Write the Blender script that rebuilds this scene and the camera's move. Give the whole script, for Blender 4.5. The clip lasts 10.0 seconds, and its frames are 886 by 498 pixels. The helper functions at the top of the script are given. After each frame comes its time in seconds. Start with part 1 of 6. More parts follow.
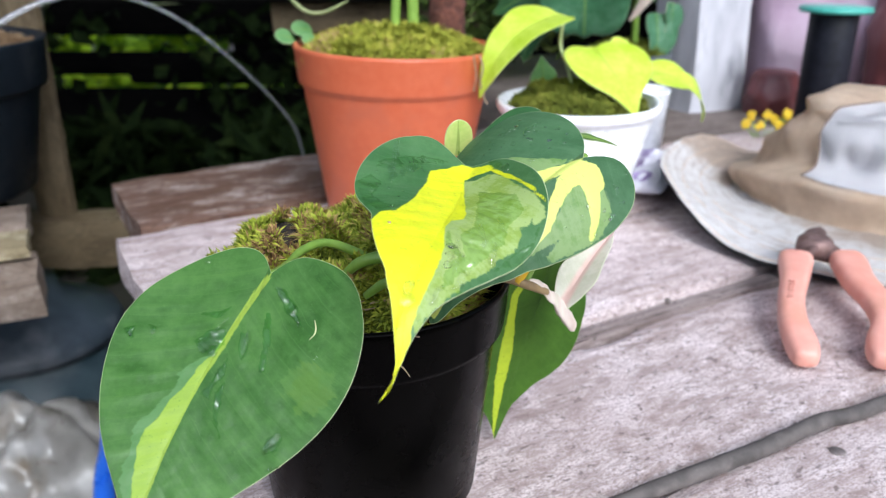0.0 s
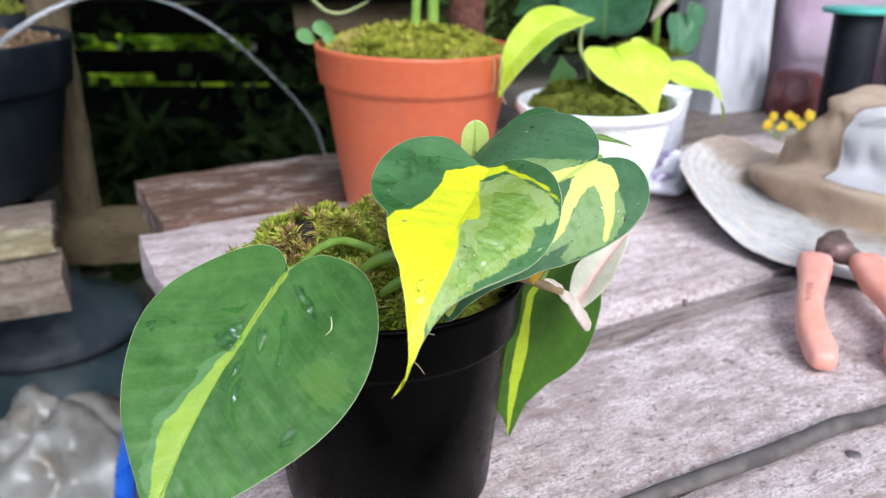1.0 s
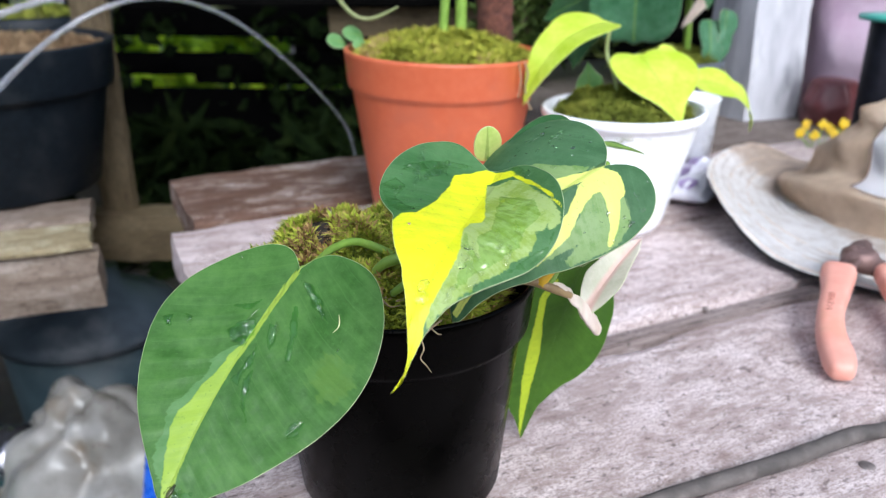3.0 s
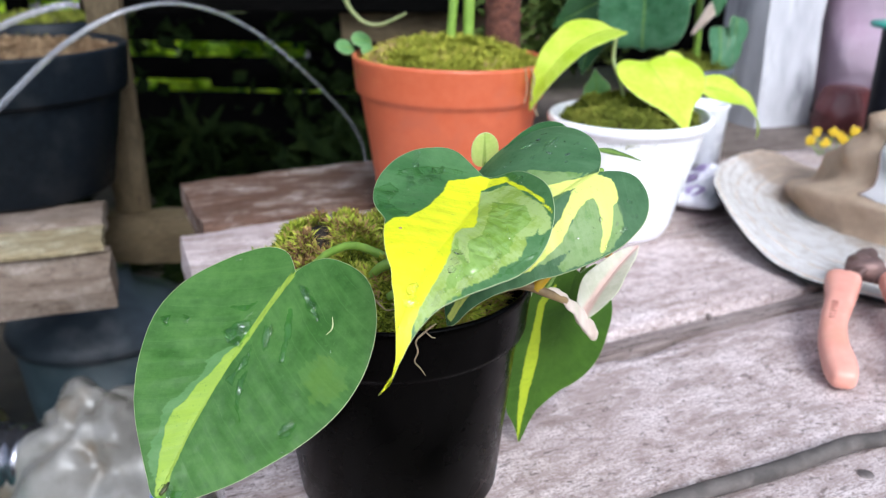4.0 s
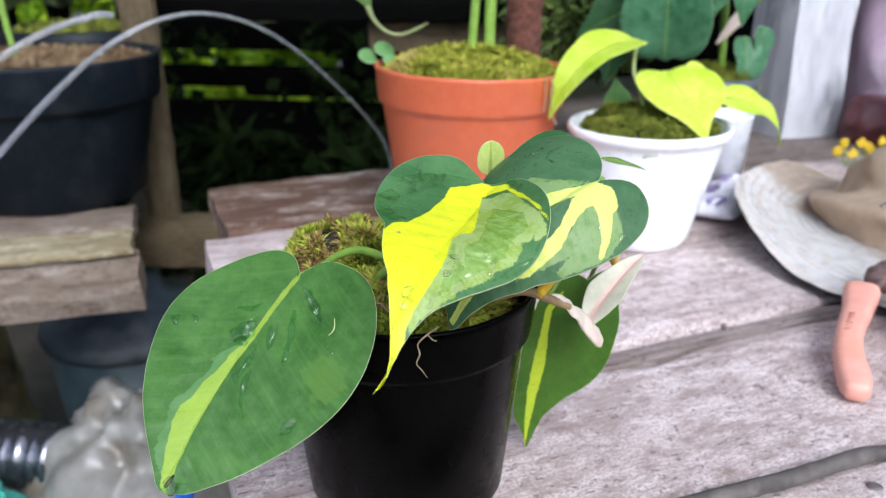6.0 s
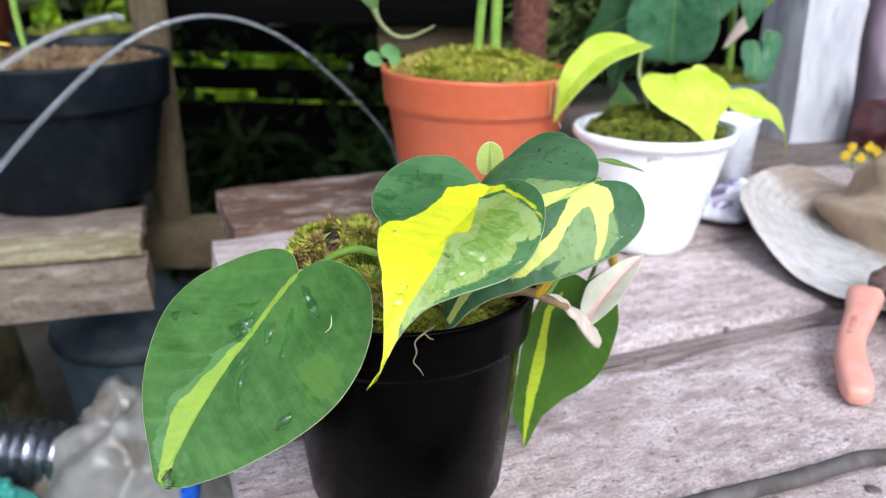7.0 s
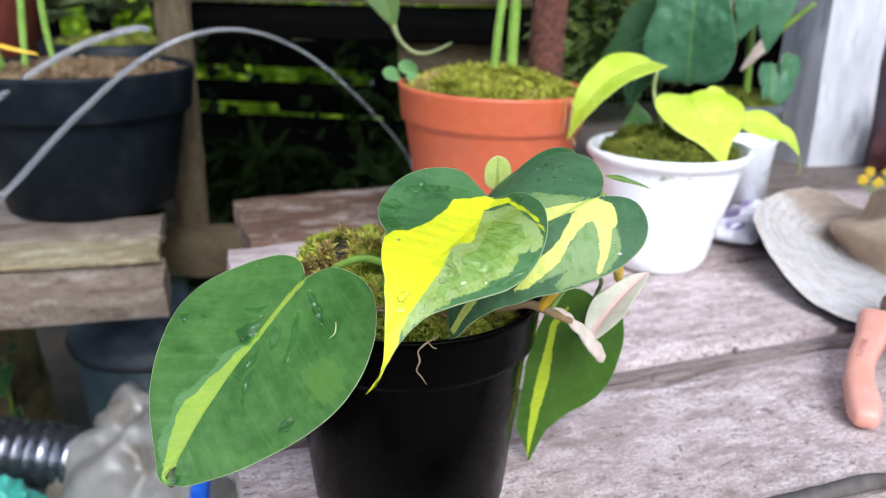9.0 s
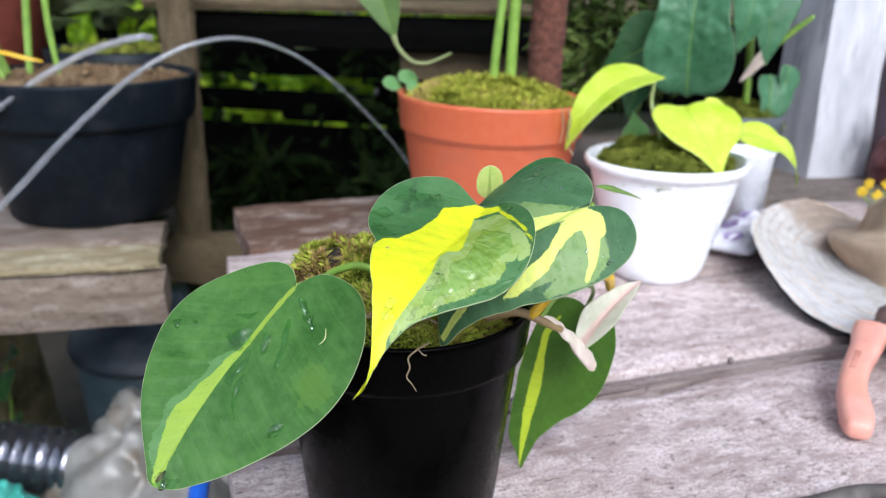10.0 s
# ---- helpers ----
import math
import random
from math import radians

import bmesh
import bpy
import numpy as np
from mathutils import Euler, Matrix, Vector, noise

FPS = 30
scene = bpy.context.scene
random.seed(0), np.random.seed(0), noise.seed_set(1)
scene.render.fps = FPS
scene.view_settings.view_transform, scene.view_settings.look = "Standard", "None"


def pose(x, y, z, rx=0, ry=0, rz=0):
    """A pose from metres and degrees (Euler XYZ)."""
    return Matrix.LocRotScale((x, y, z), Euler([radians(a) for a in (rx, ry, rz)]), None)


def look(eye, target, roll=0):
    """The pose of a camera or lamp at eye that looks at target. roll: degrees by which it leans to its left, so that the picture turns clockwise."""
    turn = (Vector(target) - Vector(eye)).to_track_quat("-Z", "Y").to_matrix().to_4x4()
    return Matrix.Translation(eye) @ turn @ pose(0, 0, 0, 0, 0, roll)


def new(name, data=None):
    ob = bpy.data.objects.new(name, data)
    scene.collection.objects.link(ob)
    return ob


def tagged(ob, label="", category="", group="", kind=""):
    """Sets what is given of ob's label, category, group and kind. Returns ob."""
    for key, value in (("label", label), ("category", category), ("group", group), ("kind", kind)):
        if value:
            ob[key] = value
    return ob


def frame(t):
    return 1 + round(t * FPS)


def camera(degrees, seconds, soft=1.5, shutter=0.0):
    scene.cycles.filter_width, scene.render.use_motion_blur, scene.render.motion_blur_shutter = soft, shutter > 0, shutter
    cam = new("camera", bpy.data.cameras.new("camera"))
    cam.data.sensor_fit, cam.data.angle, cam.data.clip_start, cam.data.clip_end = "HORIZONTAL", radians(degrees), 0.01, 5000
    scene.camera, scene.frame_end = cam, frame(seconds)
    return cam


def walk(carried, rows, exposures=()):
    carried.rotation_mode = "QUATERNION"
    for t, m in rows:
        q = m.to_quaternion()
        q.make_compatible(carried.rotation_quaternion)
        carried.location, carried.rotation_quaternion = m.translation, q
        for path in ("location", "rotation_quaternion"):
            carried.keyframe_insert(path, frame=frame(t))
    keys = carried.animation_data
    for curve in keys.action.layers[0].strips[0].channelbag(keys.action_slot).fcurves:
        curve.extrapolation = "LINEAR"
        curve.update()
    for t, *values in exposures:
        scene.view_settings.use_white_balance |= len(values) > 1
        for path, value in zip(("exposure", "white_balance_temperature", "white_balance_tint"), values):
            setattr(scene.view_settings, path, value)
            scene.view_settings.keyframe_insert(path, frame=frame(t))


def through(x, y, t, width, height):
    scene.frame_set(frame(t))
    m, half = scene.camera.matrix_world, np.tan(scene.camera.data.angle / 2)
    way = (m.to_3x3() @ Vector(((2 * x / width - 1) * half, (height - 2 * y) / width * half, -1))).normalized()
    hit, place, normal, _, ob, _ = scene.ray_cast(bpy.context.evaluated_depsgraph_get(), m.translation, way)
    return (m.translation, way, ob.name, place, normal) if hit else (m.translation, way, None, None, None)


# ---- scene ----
cam = camera(58.3, 10.0, soft=1.05)
cam.data.dof.use_dof = True
cam.data.dof.focus_distance = 0.285
cam.data.dof.aperture_fstop = 13.5
METRES, EYE, TILT, LEAN, TURN = 0.06, 1.00, -22.0, 0.0, 0.0
ROWS = [
    (0.0, 0.0, 0.0, 0.0, 0.0, 0.0, -0.0),
    (0.5, 0.0142, -0.0275, -0.0044, 0.74, -0.04, -0.25),
    (1.0, 0.0296, -0.0594, -0.0028, 1.43, -0.05, -0.51),
    (1.5, 0.0551, -0.0885, -0.0074, 2.25, -0.04, -0.78),
    (2.0, 0.0955, -0.1274, -0.0063, 2.96, -0.02, -1.05),
    (2.5, 0.1402, -0.161, -0.0061, 3.51, 0.04, -1.31),
    (4.0, 0.3312, -0.241, -0.0058, 4.98, 0.47, -2.03),
    (4.5, 0.3776, -0.277, -0.0061, 5.71, 0.67, -2.27),
    (5.0, 0.4305, -0.3105, -0.0057, 6.3, 0.78, -2.46),
    (5.5, 0.476, -0.323, -0.0112, 6.78, 0.87, -2.6),
    (7.0, 0.6213, -0.379, -0.0443, 7.95, 1.2, -3.12),
    (7.5, 0.6409, -0.3876, -0.057, 8.28, 1.36, -3.41),
    (8.0, 0.669, -0.413, -0.0592, 8.7, 1.68, -3.87),
    (8.5, 0.6937, -0.43, -0.071, 9.0, 2.01, -4.26),
    (9.0, 0.7201, -0.4545, -0.0794, 9.2, 2.31, -4.54),
    (9.5, 0.7648, -0.486, -0.0827, 9.38, 2.7, -4.83),
    (10.0, 0.8186, -0.497, -0.0801, 9.46, 2.93, -4.97),
]
walk(cam, [(t, pose(0, 0, EYE, TILT, LEAN, TURN) @ pose(METRES * x, METRES * y, METRES * z, 90 + pitch, roll, yaw)) for t, x, y, z, yaw, pitch, roll in ROWS],
     exposures=[(0, 0.14, 5690, 8.4), (10, 0.10, 5690, 8.4)])

# ---- light ----
world = bpy.data.worlds.new("overcast_sky")
scene.world = world
world.use_nodes = True
wn = world.node_tree
wn.nodes.clear()
sky = wn.nodes.new("ShaderNodeTexSky")
sky.sky_type = "NISHITA"
sky.sun_disc = False
sky.sun_elevation, sky.sun_rotation = radians(41), radians(158)
sky.dust_density, sky.air_density = 4.0, 1.0
soft_sky = wn.nodes.new("ShaderNodeHueSaturation")
soft_sky.inputs["Saturation"].default_value = 0.6
bg = wn.nodes.new("ShaderNodeBackground")
bg.inputs["Strength"].default_value = 0.225
wout = wn.nodes.new("ShaderNodeOutputWorld")
wn.links.new(sky.outputs[0], soft_sky.inputs["Color"])
wn.links.new(soft_sky.outputs[0], bg.inputs["Color"])
wn.links.new(bg.outputs[0], wout.inputs["Surface"])
sun = new("sun", bpy.data.lights.new("sun", "SUN"))
sun.data.energy, sun.data.angle, sun.data.color = 1.9, radians(22), (1.0, 0.99, 0.97)
sun.matrix_world = look((1.3, -2.7, 3.9), (0, 0.5, 0.8))


# ---- materials ----
def material(name):
    m = bpy.data.materials.new(name)
    m.use_nodes = True
    t = m.node_tree
    return m, t, t.nodes["Principled BSDF"]


def add(t, kind, **kw):
    n = t.nodes.new(kind)
    for key, value in kw.items():
        n.inputs[key].default_value = value
    return n


def coords(t, scale=(1, 1, 1), output="Object"):
    tc = t.nodes.new("ShaderNodeTexCoord")
    mp = add(t, "ShaderNodeMapping", Scale=scale)
    t.links.new(tc.outputs[output], mp.inputs["Vector"])
    return mp.outputs[0]


def noise_of(t, vec, scale, detail=4.0, rough=0.55, distort=0.0):
    n = add(t, "ShaderNodeTexNoise", Scale=scale, Detail=detail, Roughness=rough, Distortion=distort)
    t.links.new(vec, n.inputs["Vector"])
    return n.outputs["Fac"]


def ramp(t, fac, stops):
    r = t.nodes.new("ShaderNodeValToRGB")
    el = r.color_ramp.elements
    while len(el) < len(stops):
        el.new(0.5)
    for e, (pos, col) in zip(el, stops):
        e.position, e.color = pos, (*col, 1.0)
    t.links.new(fac, r.inputs[0])
    return r.outputs[0]


def mix(t, fac, a, b, how="MIX"):
    n = t.nodes.new("ShaderNodeMix")
    n.data_type, n.blend_type = "RGBA", how
    for socket, value in ((n.inputs[0], fac), (n.inputs[6], a), (n.inputs[7], b)):
        if isinstance(value, (int, float)):
            socket.default_value = value
        elif isinstance(value, tuple):
            socket.default_value = (*value, 1.0)
        else:
            t.links.new(value, socket)
    return n.outputs[2]


def math_of(t, how, a, b=0.0):
    n = t.nodes.new("ShaderNodeMath")
    n.operation = how
    for socket, value in ((n.inputs[0], a), (n.inputs[1], b)):
        if isinstance(value, (int, float)):
            socket.default_value = value
        else:
            t.links.new(value, socket)
    return n.outputs[0]


def span(t, value, low, high, a=0.0, b=1.0):
    n = add(t, "ShaderNodeMapRange")
    n.interpolation_type = "SMOOTHSTEP"
    t.links.new(value, n.inputs[0])
    for k, v in zip((1, 2, 3, 4), (low, high, a, b)):
        n.inputs[k].default_value = v
    return n.outputs[0]


def bump(t, p, height, strength=0.3, distance=0.001):
    n = add(t, "ShaderNodeBump", Strength=strength, Distance=distance)
    t.links.new(height, n.inputs["Height"])
    t.links.new(n.outputs[0], p.inputs["Normal"])


def simple(name, dark, light, scale=60.0, rough=0.5, metal=0.0, stretch=(1, 1, 1), relief=0.2, distance=0.0005, stain=None, stain_scale=14.0, coat=0.0, spread=0.18, gloss=0.5):
    """Two tones over a fine grain, with a coarse stain on top."""
    m, t, p = material(name)
    vec = coords(t, stretch)
    fine = noise_of(t, vec, scale, 6.0)
    col = ramp(t, fine, ((0.5 - spread, dark), (0.5 + spread, light)))
    if stain:
        coarse = noise_of(t, vec, stain_scale, 5.0, 0.6)
        col = mix(t, span(t, coarse, 0.52, 0.68), col, stain)
    t.links.new(col, p.inputs["Base Color"])
    p.inputs["Roughness"].default_value, p.inputs["Metallic"].default_value = rough, metal
    p.inputs["Coat Weight"].default_value, p.inputs["Specular IOR Level"].default_value = coat, gloss
    t.links.new(span(t, fine, 0.2, 0.8, rough - 0.08, rough + 0.1), p.inputs["Roughness"])
    bump(t, p, fine, relief, distance)
    return m


def weathered_wood(name, base, pale, dark, chips, bare=0.5, rough=0.75, gloss=0.3):
    """Old board: flaking paint over bare wood, long fine grain, thin dark checks, specks and smudges."""
    m, t, p = material(name)
    rnd = t.nodes.new("ShaderNodeObjectInfo").outputs["Random"]
    tc = t.nodes.new("ShaderNodeTexCoord")
    shift = t.nodes.new("ShaderNodeVectorMath")
    shift.operation = "ADD"
    combine = t.nodes.new("ShaderNodeCombineXYZ")
    t.links.new(math_of(t, "MULTIPLY", rnd, 37.0), combine.inputs[0])
    t.links.new(math_of(t, "MULTIPLY", rnd, 11.0), combine.inputs[1])
    t.links.new(tc.outputs["Object"], shift.inputs[0])
    t.links.new(combine.outputs[0], shift.inputs[1])
    def stretched(x, y, z):
        mp = add(t, "ShaderNodeMapping", Scale=(x, y, z))
        t.links.new(shift.outputs[0], mp.inputs["Vector"])
        return mp.outputs[0]
    grain = noise_of(t, stretched(14, 240, 240), 1.0, 8.0, 0.70, 0.15)
    fibre = noise_of(t, stretched(120, 900, 900), 1.0, 5.0, 0.65)
    patch = noise_of(t, stretched(15, 40, 40), 1.0, 12.0, 0.74, 0.2)
    broad = noise_of(t, stretched(7, 20, 20), 1.0, 10.0, 0.7, 0.2)
    speck = noise_of(t, stretched(190, 320, 320), 1.0, 3.0, 0.5)
    wood = ramp(t, grain, ((0.33, dark), (0.46, base), (0.66, pale)))
    smudge = noise_of(t, stretched(26, 60, 60), 1.0, 11.0, 0.76, 0.4)
    grit = noise_of(t, stretched(520, 760, 760), 1.0, 4.0, 0.6)
    flake = noise_of(t, stretched(90, 150, 150), 1.0, 5.0, 0.7)
    paint = ramp(t, smudge, ((0.34, base), (0.44, pale), (0.56, chips), (0.74, tuple(min(0.85, 1.1 * v) for v in chips))))
    paint = mix(t, span(t, broad, 0.42, 0.66, 0.0, 0.6), paint, pale)
    paint = mix(t, span(t, flake, 0.54, 0.62, 0.0, 0.55), paint, base)
    paint = mix(t, span(t, grit, 0.48, 0.62, 0.0, 0.72), paint, base)
    worn = math_of(t, "ADD", math_of(t, "MULTIPLY", patch, 0.72), math_of(t, "MULTIPLY", grain, 0.28))
    col = mix(t, span(t, worn, bare - 0.05, bare + 0.06), paint, wood)
    col = mix(t, span(t, speck, 0.60, 0.68, 0.0, 0.65), col, dark)
    col = mix(t, span(t, fibre, 0.50, 0.64, 0.0, 0.55), col, base)
    col = mix(t, span(t, grain, 0.28, 0.36, 0.6, 0.0), col, dark)
    t.links.new(col, p.inputs["Base Color"])
    p.inputs["Roughness"].default_value = rough
    p.inputs["Specular IOR Level"].default_value = gloss
    height = math_of(t, "ADD", math_of(t, "MULTIPLY", grain, 0.6), math_of(t, "ADD", math_of(t, "MULTIPLY", fibre, 0.3), math_of(t, "ADD", math_of(t, "MULTIPLY", patch, -0.45), math_of(t, "MULTIPLY", grit, 0.25))))
    bump(t, p, height, 0.7, 0.0016)
    return m


def leaf_material(name, green, light, yellow=(0.62, 0.72, 0.02), pale=(0.20, 0.30, 0.14), patch=(0.12, 0.22, 0.03), rough=0.36, wet=0.0, through=0.25, rib=(0.20, 0.32, 0.05), rib_mix=0.55, rib_wide=0.25, wild=0.45, mottle=(0.05, 0.15, 0.03), seed=0.0, crinkle=0.35, film_tint=(0.52, 0.80, 0.36)):
    """Waxy leaf: sectors of colour come from the distances stored on the mesh, edges feathered by noise; wet: whether parts of it carry a film of water."""
    m, t, p = material(name)
    mp = add(t, "ShaderNodeMapping", Location=(seed, 2 * seed, 0.0))
    t.links.new(coords(t), mp.inputs["Vector"])
    vec = mp.outputs[0]
    fine = noise_of(t, vec, 900.0, 5.0)
    mid = noise_of(t, vec, 120.0, 6.0, 0.6)
    blot = noise_of(t, vec, 40.0, 4.0)
    def stored(attr):
        a = t.nodes.new("ShaderNodeAttribute")
        a.attribute_name = attr
        return a.outputs["Fac"]
    def veined(across, outward, detail):
        xy = t.nodes.new("ShaderNodeCombineXYZ")
        t.links.new(math_of(t, "MULTIPLY", stored("vein"), across), xy.inputs[0])
        t.links.new(math_of(t, "MULTIPLY", stored("out"), outward), xy.inputs[1])
        return noise_of(t, xy.outputs[0], 1.0, detail, 0.6)
    streak, hairs, broad = veined(0.42, 1.2, 5.0), veined(1.9, 1.6, 3.0), veined(0.16, 1.4, 2.0)
    wobble = math_of(t, "MULTIPLY", math_of(t, "SUBTRACT", math_of(t, "ADD", streak, mid), 1.0), 3.4)
    col = ramp(t, math_of(t, "ADD", math_of(t, "MULTIPLY", blot, 0.62), math_of(t, "ADD", math_of(t, "MULTIPLY", streak, 0.12), math_of(t, "MULTIPLY", noise_of(t, vec, 260.0, 6.0, 0.65), 0.26))), ((0.40, green), (0.62, light)))
    col = mix(t, span(t, hairs, 0.58, 0.80, 0.0, 0.10), col, light)
    smear = noise_of(t, vec, 85.0, 7.0, 0.68, 0.5)
    col = mix(t, span(t, smear, 0.50, 0.66, 0.0, 0.35), col, green)
    lateral = math_of(t, "ABSOLUTE", math_of(t, "SINE", math_of(t, "ADD", math_of(t, "MULTIPLY", stored("vein"), math.pi / 7.5), math_of(t, "MULTIPLY", blot, 2.5))))
    col = mix(t, span(t, lateral, 0.0, 0.09, 0.34, 0.0), col, light)
    fan = math_of(t, "MULTIPLY", span(t, broad, 0.50, 0.66), span(t, stored("out"), 0.35, 1.0, 0.15, 0.5))
    col = mix(t, fan, col, light)
    def sector(attr, feather=0.35, wild=1.0):
        return span(t, math_of(t, "ADD", stored(attr), math_of(t, "MULTIPLY", wobble, wild)), -feather, feather)
    tone = mix(t, span(t, mid, 0.42, 0.60, 0.0, 0.7), patch, light)
    col = mix(t, span(t, math_of(t, "ADD", stored("patch"), math_of(t, "MULTIPLY", wobble, 2.2)), -0.8, 0.8, 0.0, 0.6), col, tone)
    dapple = noise_of(t, vec, 170.0, 5.0, 0.65)
    tone = mix(t, span(t, math_of(t, "ADD", math_of(t, "MULTIPLY", dapple, 0.4), math_of(t, "ADD", math_of(t, "MULTIPLY", blot, 0.35), math_of(t, "MULTIPLY", streak, 0.25))), 0.46, 0.56, 0.0, 0.85), pale, mottle)
    col = mix(t, sector("pale"), col, tone)
    gold = mix(t, span(t, math_of(t, "ADD", math_of(t, "MULTIPLY", streak, 0.5), math_of(t, "MULTIPLY", mid, 0.5)), 0.42, 0.62, 0.0, 0.45), yellow, (yellow[0] * 0.70, yellow[1] * 0.78, yellow[2]))
    col = mix(t, sector("yellow", 0.3, wild), col, gold)
    col = mix(t, span(t, math_of(t, "ADD", stored("rib"), math_of(t, "MULTIPLY", math_of(t, "SUBTRACT", mid, 0.5), 0.5)), -0.15, rib_wide, rib_mix, 0.0), col, rib)
    rim = span(t, stored("edge"), 0.06, 0.26, 1.0, 0.0)
    col = mix(t, math_of(t, "MULTIPLY", rim, 0.75), col, (0.55, 0.62, 0.35))
    col = mix(t, span(t, fine, 0.60, 0.70, 0.0, 0.35), col, light)
    p.inputs["Specular IOR Level"].default_value = 0.26
    matt = span(t, mid, 0.35, 0.65, rough - 0.04, rough + 0.10)
    relief = math_of(t, "ADD", math_of(t, "ADD", math_of(t, "MULTIPLY", broad, 1.0), math_of(t, "MULTIPLY", smear, crinkle)), math_of(t, "ADD", math_of(t, "MULTIPLY", streak, 0.10), math_of(t, "ADD", math_of(t, "MULTIPLY", hairs, 0.03), math_of(t, "MULTIPLY", fine, 0.14))))
    if wet:
        pool = math_of(t, "ADD", stored("wet"), math_of(t, "MULTIPLY", wobble, 0.9))
        film = span(t, pool, -0.25, 0.25)
        col = mix(t, film, col, mix(t, 1.0, col, film_tint, "MULTIPLY"))
        ripple = noise_of(t, vec, 80.0, 1.5, 0.45, 1.6)
        swell = add(t, "ShaderNodeBump", Strength=1.0, Distance=0.0060)
        t.links.new(math_of(t, "ADD", math_of(t, "MULTIPLY", span(t, pool, -0.6, 0.6), 0.30), math_of(t, "MULTIPLY", math_of(t, "MULTIPLY", ripple, film), 1.0)), swell.inputs["Height"])
        t.links.new(swell.outputs[0], p.inputs["Coat Normal"])
        p.inputs["Coat IOR"].default_value = 1.5
        sheen = noise_of(t, vec, 26.0, 3.0, 0.5, 0.4)
        t.links.new(math_of(t, "MAXIMUM", film, span(t, sheen, 0.42, 0.62, 0.0, 0.14)), p.inputs["Coat Weight"])
        t.links.new(span(t, film, 0.0, 1.0, 0.30, 0.03), p.inputs["Coat Roughness"])
    t.links.new(matt, p.inputs["Roughness"])
    t.links.new(col, p.inputs["Base Color"])
    bump(t, p, relief, 0.55, 0.0011)
    glow = t.nodes.new("ShaderNodeBsdfTranslucent")
    t.links.new(col, glow.inputs["Color"])
    both = t.nodes.new("ShaderNodeMixShader")
    both.inputs[0].default_value = through
    t.links.new(p.outputs[0], both.inputs[1])
    t.links.new(glow.outputs[0], both.inputs[2])
    t.links.new(both.outputs[0], t.nodes["Material Output"].inputs["Surface"])
    return m


def moss_material(name, stops, rough=0.85, gloss=0.2):
    m, t, p = material(name)
    g = t.nodes.new("ShaderNodeNewGeometry")
    clump = noise_of(t, coords(t), 24.0, 3.0)
    pick = math_of(t, "ADD", math_of(t, "MULTIPLY", g.outputs["Random Per Island"], 0.45), math_of(t, "MULTIPLY", span(t, clump, 0.3, 0.7), 0.55))
    t.links.new(ramp(t, pick, stops), p.inputs["Base Color"])
    p.inputs["Roughness"].default_value = rough
    p.inputs["Specular IOR Level"].default_value = gloss
    return m


WOOD_BENCH = weathered_wood("bleached_boards", (0.27, 0.200, 0.180), (0.48, 0.394, 0.380), (0.080, 0.058, 0.050), (0.70, 0.615, 0.610), 0.54)
WOOD_ROT = weathered_wood("rotten_grey_strip", (0.20, 0.155, 0.14), (0.34, 0.285, 0.27), (0.05, 0.04, 0.036), (0.46, 0.40, 0.385), 0.42)
WOOD_BROWN = weathered_wood("brown_painted_board", (0.088, 0.044, 0.028), (0.165, 0.100, 0.070), (0.022, 0.012, 0.009), (0.50, 0.44, 0.40), 0.475)
WOOD_SHELF = weathered_wood("mossy_shelf_board", (0.17, 0.130, 0.070), (0.34, 0.28, 0.165), (0.04, 0.03, 0.018), (0.56, 0.52, 0.38), 0.50)
WOOD_GREY = weathered_wood("grey_rough_board", (0.115, 0.088, 0.074), (0.20, 0.165, 0.145), (0.03, 0.024, 0.02), (0.24, 0.205, 0.185), 0.50)
WOOD_PALE = weathered_wood("pale_shelf_board", (0.135, 0.100, 0.074), (0.22, 0.172, 0.138), (0.036, 0.027, 0.019), (0.33, 0.28, 0.245), 0.48)
WOOD_POST = weathered_wood("dark_brown_post_wood", (0.058, 0.041, 0.020), (0.105, 0.078, 0.042), (0.015, 0.010, 0.006), (0.120, 0.094, 0.055), 0.50)
# Near-black wood: the deep shade at the back is put into this colour.
WOOD_IN_SHADE = weathered_wood("wood_darkened_for_shade", (0.0016, 0.0016, 0.0016), (0.0036, 0.0034, 0.003), (0.0008, 0.0008, 0.0007), (0.0034, 0.0034, 0.0032), 0.45, 0.95, 0.03)
PAINT_POST = simple("chalky_grey_paint", (0.38, 0.38, 0.41), (0.56, 0.56, 0.59), 40, 0.7, stain=(0.26, 0.26, 0.285), stain_scale=26, relief=0.3, distance=0.001, stretch=(0.3, 1, 1))
BLACK_POT = simple("black_nursery_plastic", (0.0008, 0.0008, 0.0007), (0.0014, 0.0013, 0.0010), 60, 0.25, relief=0.02, stain=(0.0016, 0.0015, 0.0011), stain_scale=9, gloss=0.04)
BIG_POT = simple("dusty_black_plastic", (0.005, 0.0075, 0.011), (0.009, 0.013, 0.018), 120, 0.45, relief=0.12, stain=(0.015, 0.018, 0.022), stain_scale=16, gloss=0.14)
ORANGE_POT = simple("terracotta_plastic", (0.48, 0.100, 0.038), (0.53, 0.125, 0.052), 110, 0.42, relief=0.06, stain=(0.46, 0.112, 0.052), stain_scale=18)
WHITE_POT = simple("white_glazed_plastic", (0.85, 0.86, 0.90), (0.89, 0.895, 0.925), 30, 0.28, relief=0.03, stain=(0.84, 0.85, 0.89), stain_scale=8)
GREY_POT = simple("slate_plastic", (0.05, 0.06, 0.075), (0.08, 0.09, 0.105), 90, 0.45, relief=0.1)
